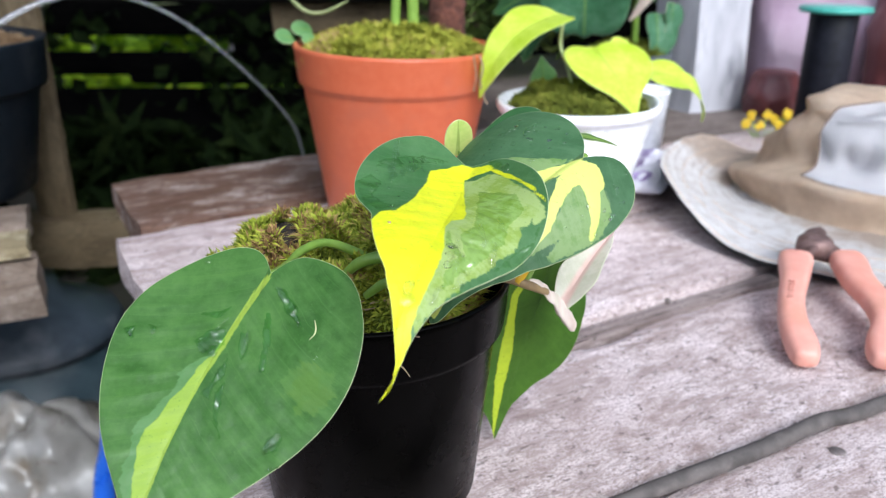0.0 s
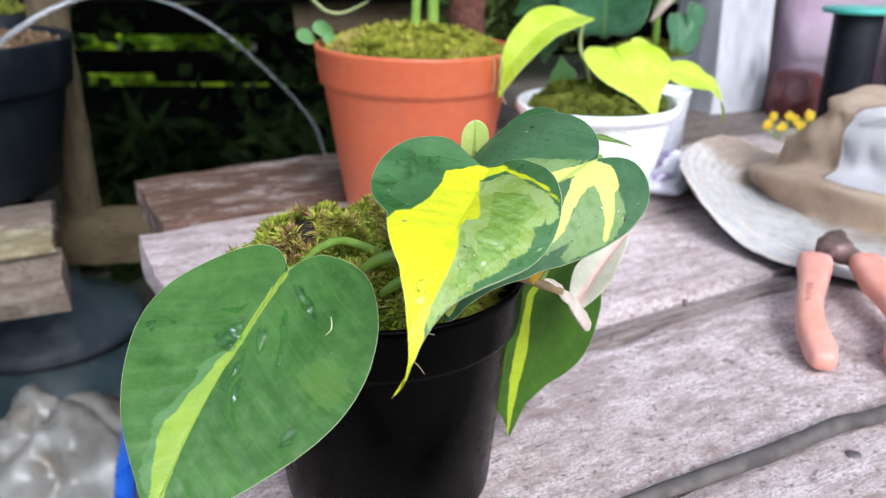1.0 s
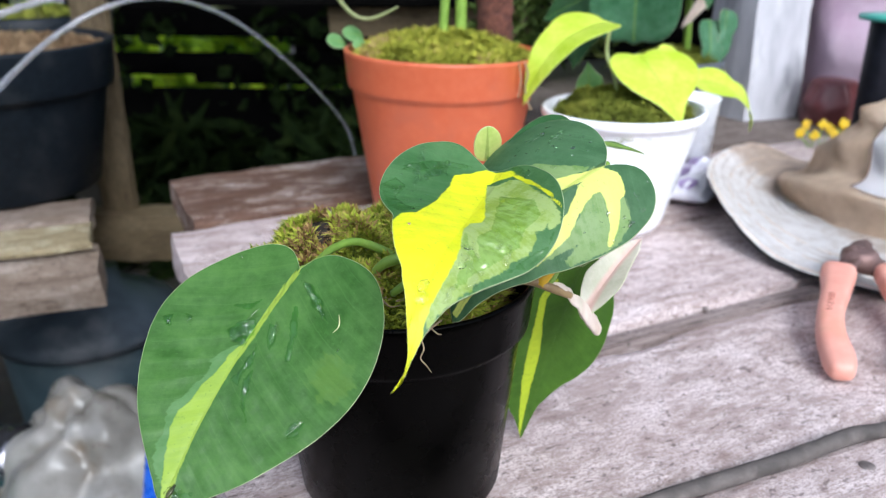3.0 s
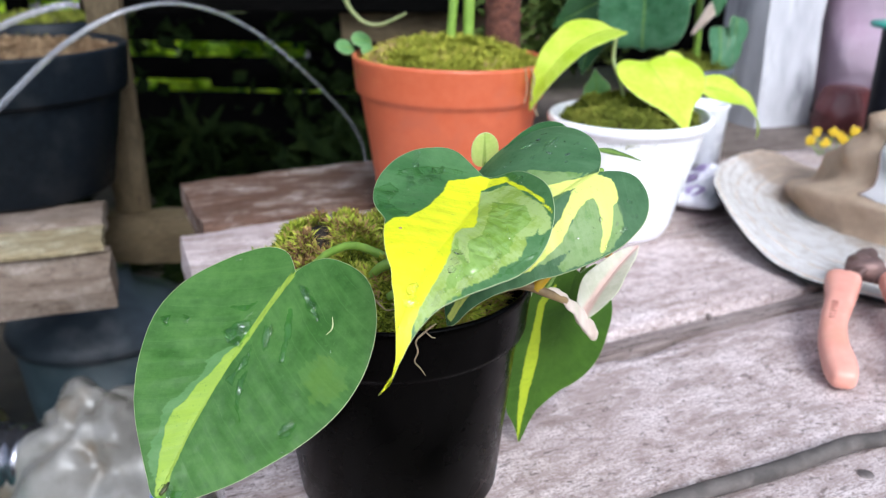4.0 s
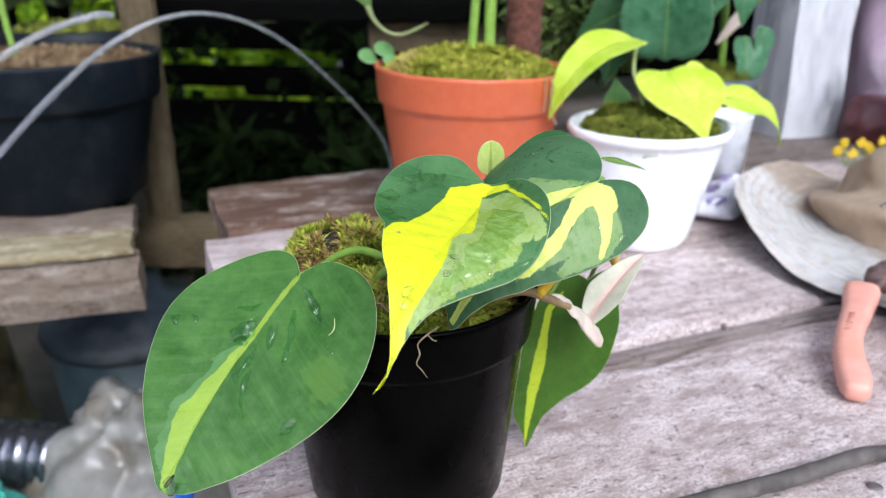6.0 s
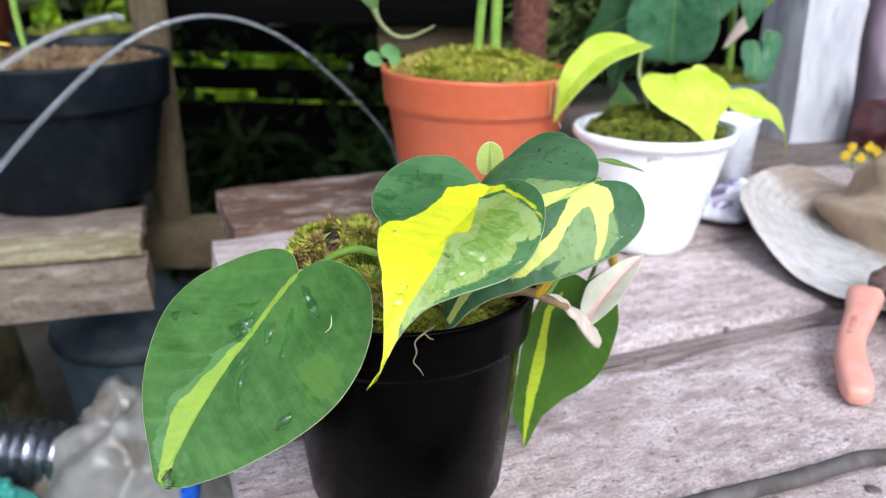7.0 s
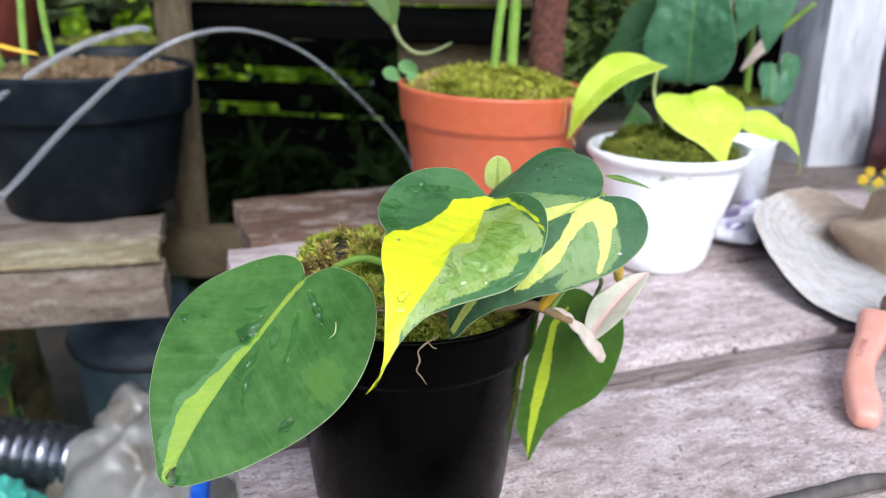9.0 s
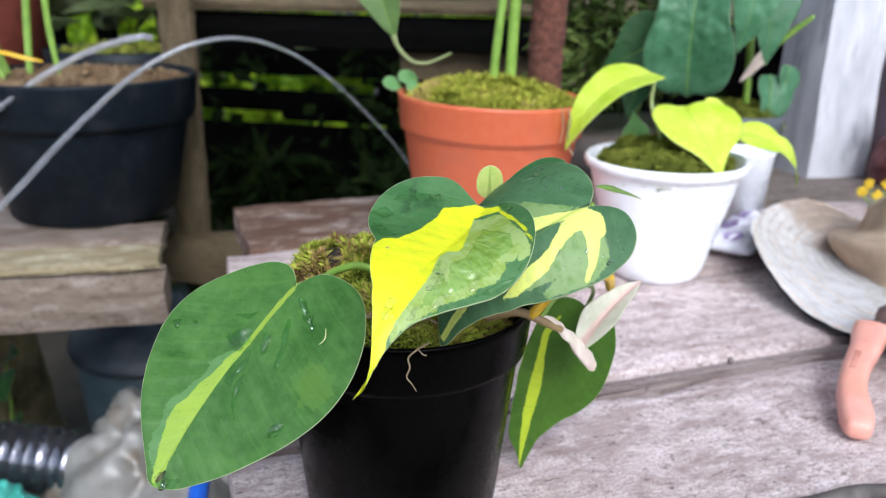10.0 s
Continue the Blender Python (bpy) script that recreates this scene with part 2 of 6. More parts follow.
SOIL = simple("dark_soil", (0.02, 0.014, 0.01), (0.06, 0.042, 0.028), 220, 0.95, relief=0.8, distance=0.004)
MOSS = moss_material("living_moss", ((0.0, (0.018, 0.022, 0.005)), (0.20, (0.10, 0.14, 0.012)), (0.40, (0.27, 0.33, 0.028)), (0.58, (0.40, 0.43, 0.05)), (0.68, (0.33, 0.22, 0.085)), (0.84, (0.20, 0.110, 0.045)), (1.0, (0.08, 0.045, 0.022))))
MOSS_FAR = moss_material("yellow_moss", ((0.0, (0.10, 0.11, 0.012)), (0.4, (0.27, 0.29, 0.028)), (0.68, (0.40, 0.39, 0.055)), (0.80, (0.40, 0.27, 0.12)), (1.0, (0.34, 0.22, 0.10))))
MOSS_DARK = moss_material("olive_moss", ((0.0, (0.06, 0.075, 0.010)), (0.5, (0.16, 0.185, 0.022)), (1.0, (0.28, 0.28, 0.05))))
LEAF_BIG = leaf_material("waxy_green_leaf", (0.034, 0.108, 0.014), (0.088, 0.202, 0.042), (0.30, 0.43, 0.05), (0.105, 0.225, 0.070), (0.10, 0.20, 0.028), rib=(0.29, 0.42, 0.05), rib_mix=1.0, wet=1.0, mottle=(0.085, 0.20, 0.055), seed=0.3)
LEAF_MID = leaf_material("variegated_leaf", (0.044, 0.130, 0.036), (0.100, 0.215, 0.080), (0.74, 0.76, 0.012), (0.36, 0.47, 0.16), (0.20, 0.36, 0.04), rib_mix=0.0, wet=1.0, wild=0.45, mottle=(0.25, 0.36, 0.05), seed=1.1, crinkle=1.1, film_tint=(0.74, 0.88, 0.60))
LEAF_RIGHT = leaf_material("cream_splashed_leaf", (0.048, 0.122, 0.046), (0.096, 0.195, 0.088), (0.72, 0.76, 0.17), (0.22, 0.33, 0.12), (0.12, 0.22, 0.03), rib_mix=0.2, rough=0.40, wet=1.0, mottle=(0.14, 0.26, 0.06), seed=2.2)
LEAF_HANG = leaf_material("olive_hanging_leaf", (0.050, 0.115, 0.014), (0.078, 0.165, 0.020), (0.46, 0.56, 0.03), rib_mix=0.0)
LEAF_LIME = leaf_material("lime_leaf", (0.46, 0.62, 0.03), (0.66, 0.78, 0.11), rough=0.36, rib=(0.42, 0.56, 0.04))
LEAF_PALE = leaf_material("pale_round_leaf", (0.10, 0.24, 0.075), (0.18, 0.34, 0.13), rough=0.45)
LEAF_OLIVE = leaf_material("olive_curling_leaf", (0.055, 0.105, 0.024), (0.095, 0.16, 0.042), rough=0.4, through=0.12)
STEM_DULL = simple("dull_olive_stem", (0.16, 0.20, 0.07), (0.26, 0.28, 0.12), 90, 0.5, relief=0.1)
LEAF_BUD = leaf_material("cream_green_bud", (0.46, 0.60, 0.14), (0.66, 0.72, 0.24), rough=0.36)
LEAF_DEEP = leaf_material("deep_green_leaf", (0.045, 0.140, 0.060), (0.100, 0.235, 0.125), rough=0.26)
# Darker copy of the deep green leaf: shade is put into its colour.
LEAF_IN_SHADE = leaf_material("leaf_darkened_for_shade", (0.018, 0.070, 0.018), (0.035, 0.110, 0.03), rough=0.45)
LEAF_PETAL = leaf_material("veined_bract", (0.60, 0.60, 0.46), (0.80, 0.77, 0.68), rough=0.40, through=0.35, rib=(0.82, 0.46, 0.44), rib_mix=0.55, rib_wide=2.4)

STEM = simple("green_stem", (0.13, 0.24, 0.03), (0.22, 0.35, 0.05), 90, 0.4, relief=0.1)
STEM_BROWN = simple("woody_vine_stem", (0.20, 0.13, 0.06), (0.38, 0.26, 0.12), 120, 0.55, relief=0.3)
BRACT = simple("papery_pink_bract", (0.56, 0.43, 0.36), (0.74, 0.66, 0.57), 90, 0.45, relief=0.25, stain=(0.52, 0.50, 0.36), stain_scale=40, stretch=(1, 1, 0.4))
ROOT = simple("dry_root", (0.22, 0.155, 0.09), (0.36, 0.27, 0.17), 200, 0.8, relief=0.5)
STRAW = simple("pale_dry_scar", (0.36, 0.40, 0.17), (0.50, 0.50, 0.26), 300, 0.7, relief=0.3)
WET_TIP = simple("wet_brown_leaf_tip", (0.02, 0.03, 0.008), (0.07, 0.07, 0.02), 300, 0.15, relief=0.6, coat=0.8)
POLE = simple("rust_coir_pole", (0.055, 0.018, 0.012), (0.15, 0.055, 0.035), 160, 0.95, relief=1.0, distance=0.004)
HAT = simple("stained_tan_cotton", (0.64, 0.49, 0.35), (0.78, 0.63, 0.48), 60, 0.9, relief=0.35, distance=0.001, stain=(0.80, 0.68, 0.56), stain_scale=9)


def brim_cloth():
    """Bleached white cotton with tan dirt at the back and by the crown, and faint brown rings where the stitching holds dirt."""
    m, t, p = material("bleached_brim_cloth")
    vec = coords(t)
    xyz = t.nodes.new("ShaderNodeSeparateXYZ")
    t.links.new(vec, xyz.inputs[0])
    x, y = xyz.outputs[0], xyz.outputs[1]
    smear, grit, weave = noise_of(t, vec, 22.0, 6.0, 0.65), noise_of(t, vec, 110.0, 5.0, 0.6), noise_of(t, vec, 700.0, 3.0)
    clean = math_of(t, "ADD", math_of(t, "MULTIPLY", x, -0.94), math_of(t, "MULTIPLY", y, -0.34))
    clean = math_of(t, "ADD", clean, math_of(t, "MULTIPLY", math_of(t, "SUBTRACT", smear, 0.5), 0.16))
    white = mix(t, span(t, grit, 0.42, 0.66, 0.0, 0.5), (0.90, 0.87, 0.85), (0.66, 0.59, 0.53))
    tan = mix(t, grit, (0.44, 0.34, 0.26), (0.64, 0.53, 0.44))
    col = mix(t, span(t, clean, 0.070, 0.118), tan, white)
    radius = math_of(t, "SQRT", math_of(t, "ADD", math_of(t, "MULTIPLY", x, x), math_of(t, "MULTIPLY", y, y)))
    ring = math_of(t, "SINE", math_of(t, "MULTIPLY", radius, 2 * math.pi / 0.0085))
    col = mix(t, math_of(t, "MULTIPLY", span(t, ring, 0.3, 0.98, 0.0, 0.35), span(t, smear, 0.46, 0.64)), col, (0.34, 0.26, 0.20))
    t.links.new(col, p.inputs["Base Color"])
    p.inputs["Roughness"].default_value = 0.9
    bump(t, p, math_of(t, "ADD", math_of(t, "MULTIPLY", ring, 0.08), math_of(t, "ADD", math_of(t, "MULTIPLY", weave, 0.12), math_of(t, "MULTIPLY", grit, 0.3))), 0.35, 0.0012)
    return m


HAT_PALE = brim_cloth()
HAT_PANEL = simple("off_white_hat_cloth", (0.74, 0.72, 0.73), (0.82, 0.80, 0.81), 30, 0.9, relief=0.3, distance=0.001)
HAT_UNDER = simple("dark_under_brim_cloth", (0.05, 0.05, 0.055), (0.09, 0.085, 0.09), 60, 0.9)
THREAD = simple("brown_thread", (0.16, 0.10, 0.075), (0.24, 0.16, 0.12), 200, 0.9)
GRIP = simple("salmon_grip_vinyl", (0.64, 0.270, 0.200), (0.74, 0.37, 0.30), 50, 0.42, relief=0.2, stain=(0.62, 0.30, 0.22), stain_scale=34)
GRIP_MARK = simple("worn_print", (0.22, 0.07, 0.05), (0.32, 0.11, 0.08), 200, 0.6)
STEEL = simple("rusty_tool_steel", (0.14, 0.085, 0.075), (0.26, 0.17, 0.155), 90, 0.55, 0.6, relief=0.3, stain=(0.10, 0.045, 0.03), stain_scale=40)
CABLE = simple("grey_rubber_cable", (0.055, 0.047, 0.043), (0.115, 0.099, 0.091), 90, 0.8, relief=0.9, distance=0.002, stain=(0.15, 0.128, 0.12), stain_scale=40)
NAIL = simple("dull_nail", (0.16, 0.13, 0.12), (0.26, 0.22, 0.21), 400, 0.5, 0.5)
TUBE = simple("milky_clear_tube", (0.78, 0.80, 0.86), (0.84, 0.86, 0.92), 12, 0.16, relief=0.0)
TUBE.node_tree.nodes["Principled BSDF"].inputs["Transmission Weight"].default_value = 0.82
PACKET = simple("white_printed_film", (0.74, 0.72, 0.82), (0.84, 0.83, 0.88), 18, 0.25, relief=0.1)
PACKET_PRINT = simple("violet_print", (0.22, 0.13, 0.34), (0.46, 0.36, 0.62), 40, 0.3, relief=0.05)
PINK_SACK = simple("mauve_plastic_sack", (0.46, 0.32, 0.42), (0.66, 0.54, 0.64), 9, 0.35, relief=0.6, distance=0.02)
RED_SACK = simple("maroon_sack", (0.10, 0.03, 0.035), (0.20, 0.06, 0.06), 12, 0.4, relief=0.4, distance=0.01)
SPOOL = simple("black_net_roll", (0.004, 0.004, 0.007), (0.012, 0.013, 0.02), 120, 0.5, relief=0.2, gloss=0.2)
TEAL = simple("teal_plastic", (0.05, 0.30, 0.24), (0.09, 0.42, 0.34), 40, 0.35, relief=0.1)
GOLD = simple("yellow_foil_flowers", (0.50, 0.32, 0.003), (0.70, 0.50, 0.008), 120, 0.35, relief=0.2)
BUCKET = simple("slate_blue_bucket", (0.020, 0.036, 0.045), (0.036, 0.056, 0.066), 30, 0.45, relief=0.15, stain=(0.055, 0.068, 0.075), stain_scale=8, gloss=0.25)
BUCKET_LID = simple("dusty_blue_grey_lid", (0.022, 0.032, 0.043), (0.040, 0.053, 0.068), 30, 0.5, relief=0.15, stain=(0.08, 0.088, 0.10), stain_scale=8, gloss=0.25)
BAG = simple("dusty_clear_sheet", (0.10, 0.092, 0.078), (0.27, 0.26, 0.245), 14, 0.30, relief=0.25, distance=0.004, stain=(0.11, 0.085, 0.055), stain_scale=8, gloss=0.4)
NET_BAG = simple("olive_net_bag", (0.13, 0.10, 0.045), (0.30, 0.24, 0.13), 30, 0.8, relief=0.8, distance=0.006, stain=(0.04, 0.035, 0.015), stain_scale=9)
BLUE_PIPE = simple("bright_blue_pipe", (0.02, 0.10, 0.55), (0.03, 0.14, 0.66), 60, 0.3, relief=0.05)
FOIL = simple("silver_ribbed_foil", (0.13, 0.13, 0.15), (0.24, 0.24, 0.27), 80, 0.2, 0.9, relief=0.15)
GROUND = simple("packed_dark_earth", (0.025, 0.02, 0.014), (0.06, 0.048, 0.034), 9, 0.95, relief=0.8, distance=0.02, stain=(0.04, 0.045, 0.018), stain_scale=1.3)
TAPE = simple("yellow_tie", (0.60, 0.36, 0.01), (0.72, 0.46, 0.02), 60, 0.4)
RED_POT = simple("dull_red_pot", (0.13, 0.03, 0.02), (0.19, 0.05, 0.032), 60, 0.5)

water, wt, wp = material("water_drop")
wp.inputs["Transmission Weight"].default_value, wp.inputs["IOR"].default_value, wp.inputs["Roughness"].default_value = 1.0, 1.33, 0.02


# ---- builders ----
def thing(name, at, label, category, group="", kind=""):
    ob = new(name)
    ob.location = at
    ob["base"] = tuple(at)
    return tagged(ob, label, category, group, kind)


def part(name, bm, mat, parent=None, label="", smooth=True):
    """Links a bmesh, built in world metres, as one mesh object under a thing or a part."""
    me = bpy.data.meshes.new(name)
    if parent is not None:
        bmesh.ops.translate(bm, verts=bm.verts, vec=-Vector(parent["base"]))
    bm.to_mesh(me)
    bm.free()
    me.materials.append(mat)
    if smooth:
        me.shade_smooth()
    ob = new(name, me)
    if parent is not None:
        ob.parent = parent
        ob["base"] = parent["base"]
    return tagged(ob, label)


def solo(name, bm, mat, at, label, category, kind="", group="", smooth=True):
    """A thing that is one mesh."""
    me = bpy.data.meshes.new(name)
    bmesh.ops.translate(bm, verts=bm.verts, vec=-Vector(at))
    bm.to_mesh(me)
    bm.free()
    me.materials.append(mat)
    if smooth:
        me.shade_smooth()
    ob = new(name, me)
    ob.location = at
    ob["base"] = tuple(at)
    return tagged(ob, label, category, group, kind)


def lathe(centre, profile, n=64, wob=0.0, seed=0.0):
    """A turned form: profile of (radius, height), closed at radius 0."""
    bm = bmesh.new()
    rings = []
    for r, z in profile:
        if r <= 1e-6:
            rings.append([bm.verts.new((centre[0], centre[1], centre[2] + z))])
            continue
        ring = []
        for i in range(n):
            a = 2 * math.pi * i / n
            k = r * (1 + wob * noise.noise((math.cos(a) * 1.3 + seed, math.sin(a) * 1.3, z * 12)))
            ring.append(bm.verts.new((centre[0] + k * math.cos(a), centre[1] + k * math.sin(a), centre[2] + z)))
        rings.append(ring)
    for a, b in zip(rings, rings[1:]):
        for i in range(n):
            j = (i + 1) % n
            if len(a) == 1 and len(b) == 1:
                continue
            if len(a) == 1:
                bm.faces.new((a[0], b[j], b[i]))
            elif len(b) == 1:
                bm.faces.new((a[i], a[j], b[0]))
            else:
                bm.faces.new((a[i], a[j], b[j], b[i]))
    bmesh.ops.recalc_face_normals(bm, faces=bm.faces)
    return bm


def spline(points, steps=10):
    """A smooth run through points (tuples of any length)."""
    p = [np.array(q, float) for q in points]
    p = [2 * p[0] - p[1]] + p + [2 * p[-1] - p[-2]]
    out = []
    for a, b, c, d in zip(p, p[1:], p[2:], p[3:]):
        for k in range(steps):
            s = k / steps
            out.append(0.5 * (2 * b + (c - a) * s + (2 * a - 5 * b + 4 * c - d) * s * s + (3 * b - a - 3 * c + d) * s ** 3))
    return [tuple(float(x) for x in q) for q in out + [p[-2]]]


def tube(points, radius, n=10, steps=10, flat=1.0, bm=None):
    """A round bar through points; radius is one number or one per point."""
    radii = radius if isinstance(radius, (list, tuple)) else [radius] * len(points)
    run = spline([(*p, r) for p, r in zip(points, radii)], steps)
    bm = bm or bmesh.new()
    rings, side = [], None
    for i, q in enumerate(run):
        here = Vector(q[:3])
        ahead = (Vector(run[min(i + 1, len(run) - 1)][:3]) - Vector(run[max(i - 1, 0)][:3])).normalized()
        if side is None:
            side = ahead.orthogonal().normalized()
        side = (side - ahead * side.dot(ahead)).normalized()
        up = ahead.cross(side)
        rings.append([bm.verts.new(here + max(q[3], 1e-5) * (math.cos(a) * side + flat * math.sin(a) * up)) for a in (2 * math.pi * k / n for k in range(n))])
    for a, b in zip(rings, rings[1:]):
        for k in range(n):
            bm.faces.new((a[k], a[(k + 1) % n], b[(k + 1) % n], b[k]))
    bm.faces.new(rings[0][::-1])
    bm.faces.new(rings[-1])
    return bm


def rough_box(size, seg=(30, 8, 2), worn=0.002, seed=0.0, cup=0.0):
    """A sawn board with worn, uneven edges, centred on its own origin; x runs along the grain."""
    bm = bmesh.new()
    nx, ny, nz = seg
    def at(i, j, k):
        x, y, z = size[0] * (i / nx - 0.5), size[1] * (j / ny - 0.5), size[2] * (k / nz - 0.5)
        ey, ez, ex = abs(2 * j / ny - 1), abs(2 * k / nz - 1), abs(2 * i / nx - 1)
        nib = worn * (1.2 + noise.noise((x * 30 + seed, y * 40, z * 40)))
        if ey > 0.99 and ez > 0.99:
            y -= math.copysign(nib, y)
            z -= math.copysign(nib * 0.7, z)
        if ey > 0.99:
            y += worn * 1.6 * noise.noise((x * 9 + seed, y * 3, 5.0))
        if ex > 0.99:
            x += worn * 2.0 * noise.noise((seed, y * 30, z * 30))
        z += cup * (2 * y / size[1]) ** 2 + worn * 0.35 * noise.noise((x * 6 + seed, y * 25, 1.0))
        return x, y, z
    grid = {}
    def v(i, j, k):
        if (i, j, k) not in grid:
            grid[i, j, k] = bm.verts.new(at(i, j, k))
        return grid[i, j, k]
    for i in range(nx):
        for j in range(ny):
            bm.faces.new((v(i, j, nz), v(i + 1, j, nz), v(i + 1, j + 1, nz), v(i, j + 1, nz)))
            bm.faces.new((v(i, j, 0), v(i, j + 1, 0), v(i + 1, j + 1, 0), v(i + 1, j, 0)))
        for k in range(nz):
            bm.faces.new((v(i, 0, k), v(i + 1, 0, k), v(i + 1, 0, k + 1), v(i, 0, k + 1)))
            bm.faces.new((v(i, ny, k), v(i, ny, k + 1), v(i + 1, ny, k + 1), v(i + 1, ny, k)))
    for j in range(ny):
        for k in range(nz):
            bm.faces.new((v(0, j, k), v(0, j, k + 1), v(0, j + 1, k + 1), v(0, j + 1, k)))
            bm.faces.new((v(nx, j, k), v(nx, j + 1, k), v(nx, j + 1, k + 1), v(nx, j, k + 1)))
    return bm


def board(name, m, size, mat, parent=None, seed=0.0, worn=0.002, cup=0.0, seg=(30, 8, 2), label=""):
    """A board posed by the matrix m, keeping its own axes so that the grain runs along it."""
    me = bpy.data.meshes.new(name)
    bm = rough_box(size, seg, worn, seed, cup)
    bm.to_mesh(me)
    bm.free()
    me.materials.append(mat)
    ob = new(name, me)
    if parent is not None:
        ob.parent = parent
        ob["base"] = parent["base"]
        ob.matrix_local = Matrix.Translation(-Vector(parent["base"])) @ m
    else:
        ob.matrix_world = m
        ob["base"] = tuple(m.translation)
    return tagged(ob, label)


ROUND_SIDE = (0.70, 0.698, 0.695, 0.69, 0.68, 0.67, 0.66, 0.655, 0.655, 0.66, 0.665, 0.67, 0.67, 0.67, 0.667)
PETAL_SIDE = (1.0, 0.92, 0.80, 0.63, 0.475, 0.36, 0.30, 0.27, 0.265, 0.28, 0.32, 0.39, 0.48, 0.57, 0.64)
ANGLES = (0, 3, 8, 16, 26, 40, 56, 74, 94, 114, 132, 148, 162, 172, 180)
HEART_SIDE = (1.0, 0.92, 0.82, 0.70, 0.605, 0.545, 0.53, 0.555, 0.61, 0.675, 0.715, 0.735, 0.70, 0.64, 0.52)
SLIM_SIDE = (1.0, 0.70, 0.45, 0.29, 0.205, 0.155, 0.132, 0.122, 0.122, 0.135, 0.165, 0.225, 0.34, 0.50, 0.667)
LANCE_SIDE = (1.0, 0.88, 0.72, 0.52, 0.37, 0.265, 0.215, 0.195, 0.195, 0.22, 0.275, 0.37, 0.50, 0.60, 0.64)


def side_radius(table, a):
    """Radius at a degrees from the tip, eased between the table's rows."""
    angles = ANGLES
    if isinstance(table[0], tuple):
        angles, table = zip(*table)
    for k in range(len(angles) - 1):
        if a <= angles[k + 1]:
            break
    s = (a - angles[k]) / (angles[k + 1] - angles[k])
    def slope(i):
        if i in (0, len(angles) - 1):
            j = 1 if i == 0 else i
            return (table[j] - table[j - 1]) / (angles[j] - angles[j - 1])
        d0 = (table[i] - table[i - 1]) / (angles[i] - angles[i - 1])
        d1 = (table[i + 1] - table[i]) / (angles[i + 1] - angles[i])
        return 0.5 * (d0 + d1)
    h = angles[k + 1] - angles[k]
    m0, m1 = slope(k) * h, slope(k + 1) * h
    return (2 * s**3 - 3 * s * s + 1) * table[k] + (s**3 - 2 * s * s + s) * m0 + (3 * s * s - 2 * s**3) * table[k + 1] + (s**3 - s * s) * m1


def inside_distance(poly, u, v):
    """Distance in mm to a sector's outline: positive inside."""
    a = np.array(poly, float)
    b = np.roll(a, -1, 0)
    p, d = np.array([u, v]), b - a
    s = np.clip(((p - a) * d).sum(1) / ((d * d).sum(1) + 1e-9), 0, 1)
    dist = np.sqrt((((a + d * s[:, None]) - p) ** 2).sum(1).min())
    cross = ((a[:, 1] > v) != (b[:, 1] > v)) & (u < (b[:, 0] - a[:, 0]) * (v - a[:, 1]) / (b[:, 1] - a[:, 1] + 1e-12) + a[:, 0])
    return dist if cross.sum() % 2 else -dist


def bend_of(k, u, v):
    return (k.get("c", 0) + k.get("u", 0) * u + k.get("v", 0) * v + k.get("u2", 0) * u * u / 100 + k.get("uv", 0) * u * v / 100 + k.get("v2", 0) * v * v / 100
            + k.get("u3", 0) * u**3 / 1e4 + k.get("av", 0) * abs(v) + k.get("uv2", 0) * u * v * v / 1e4)


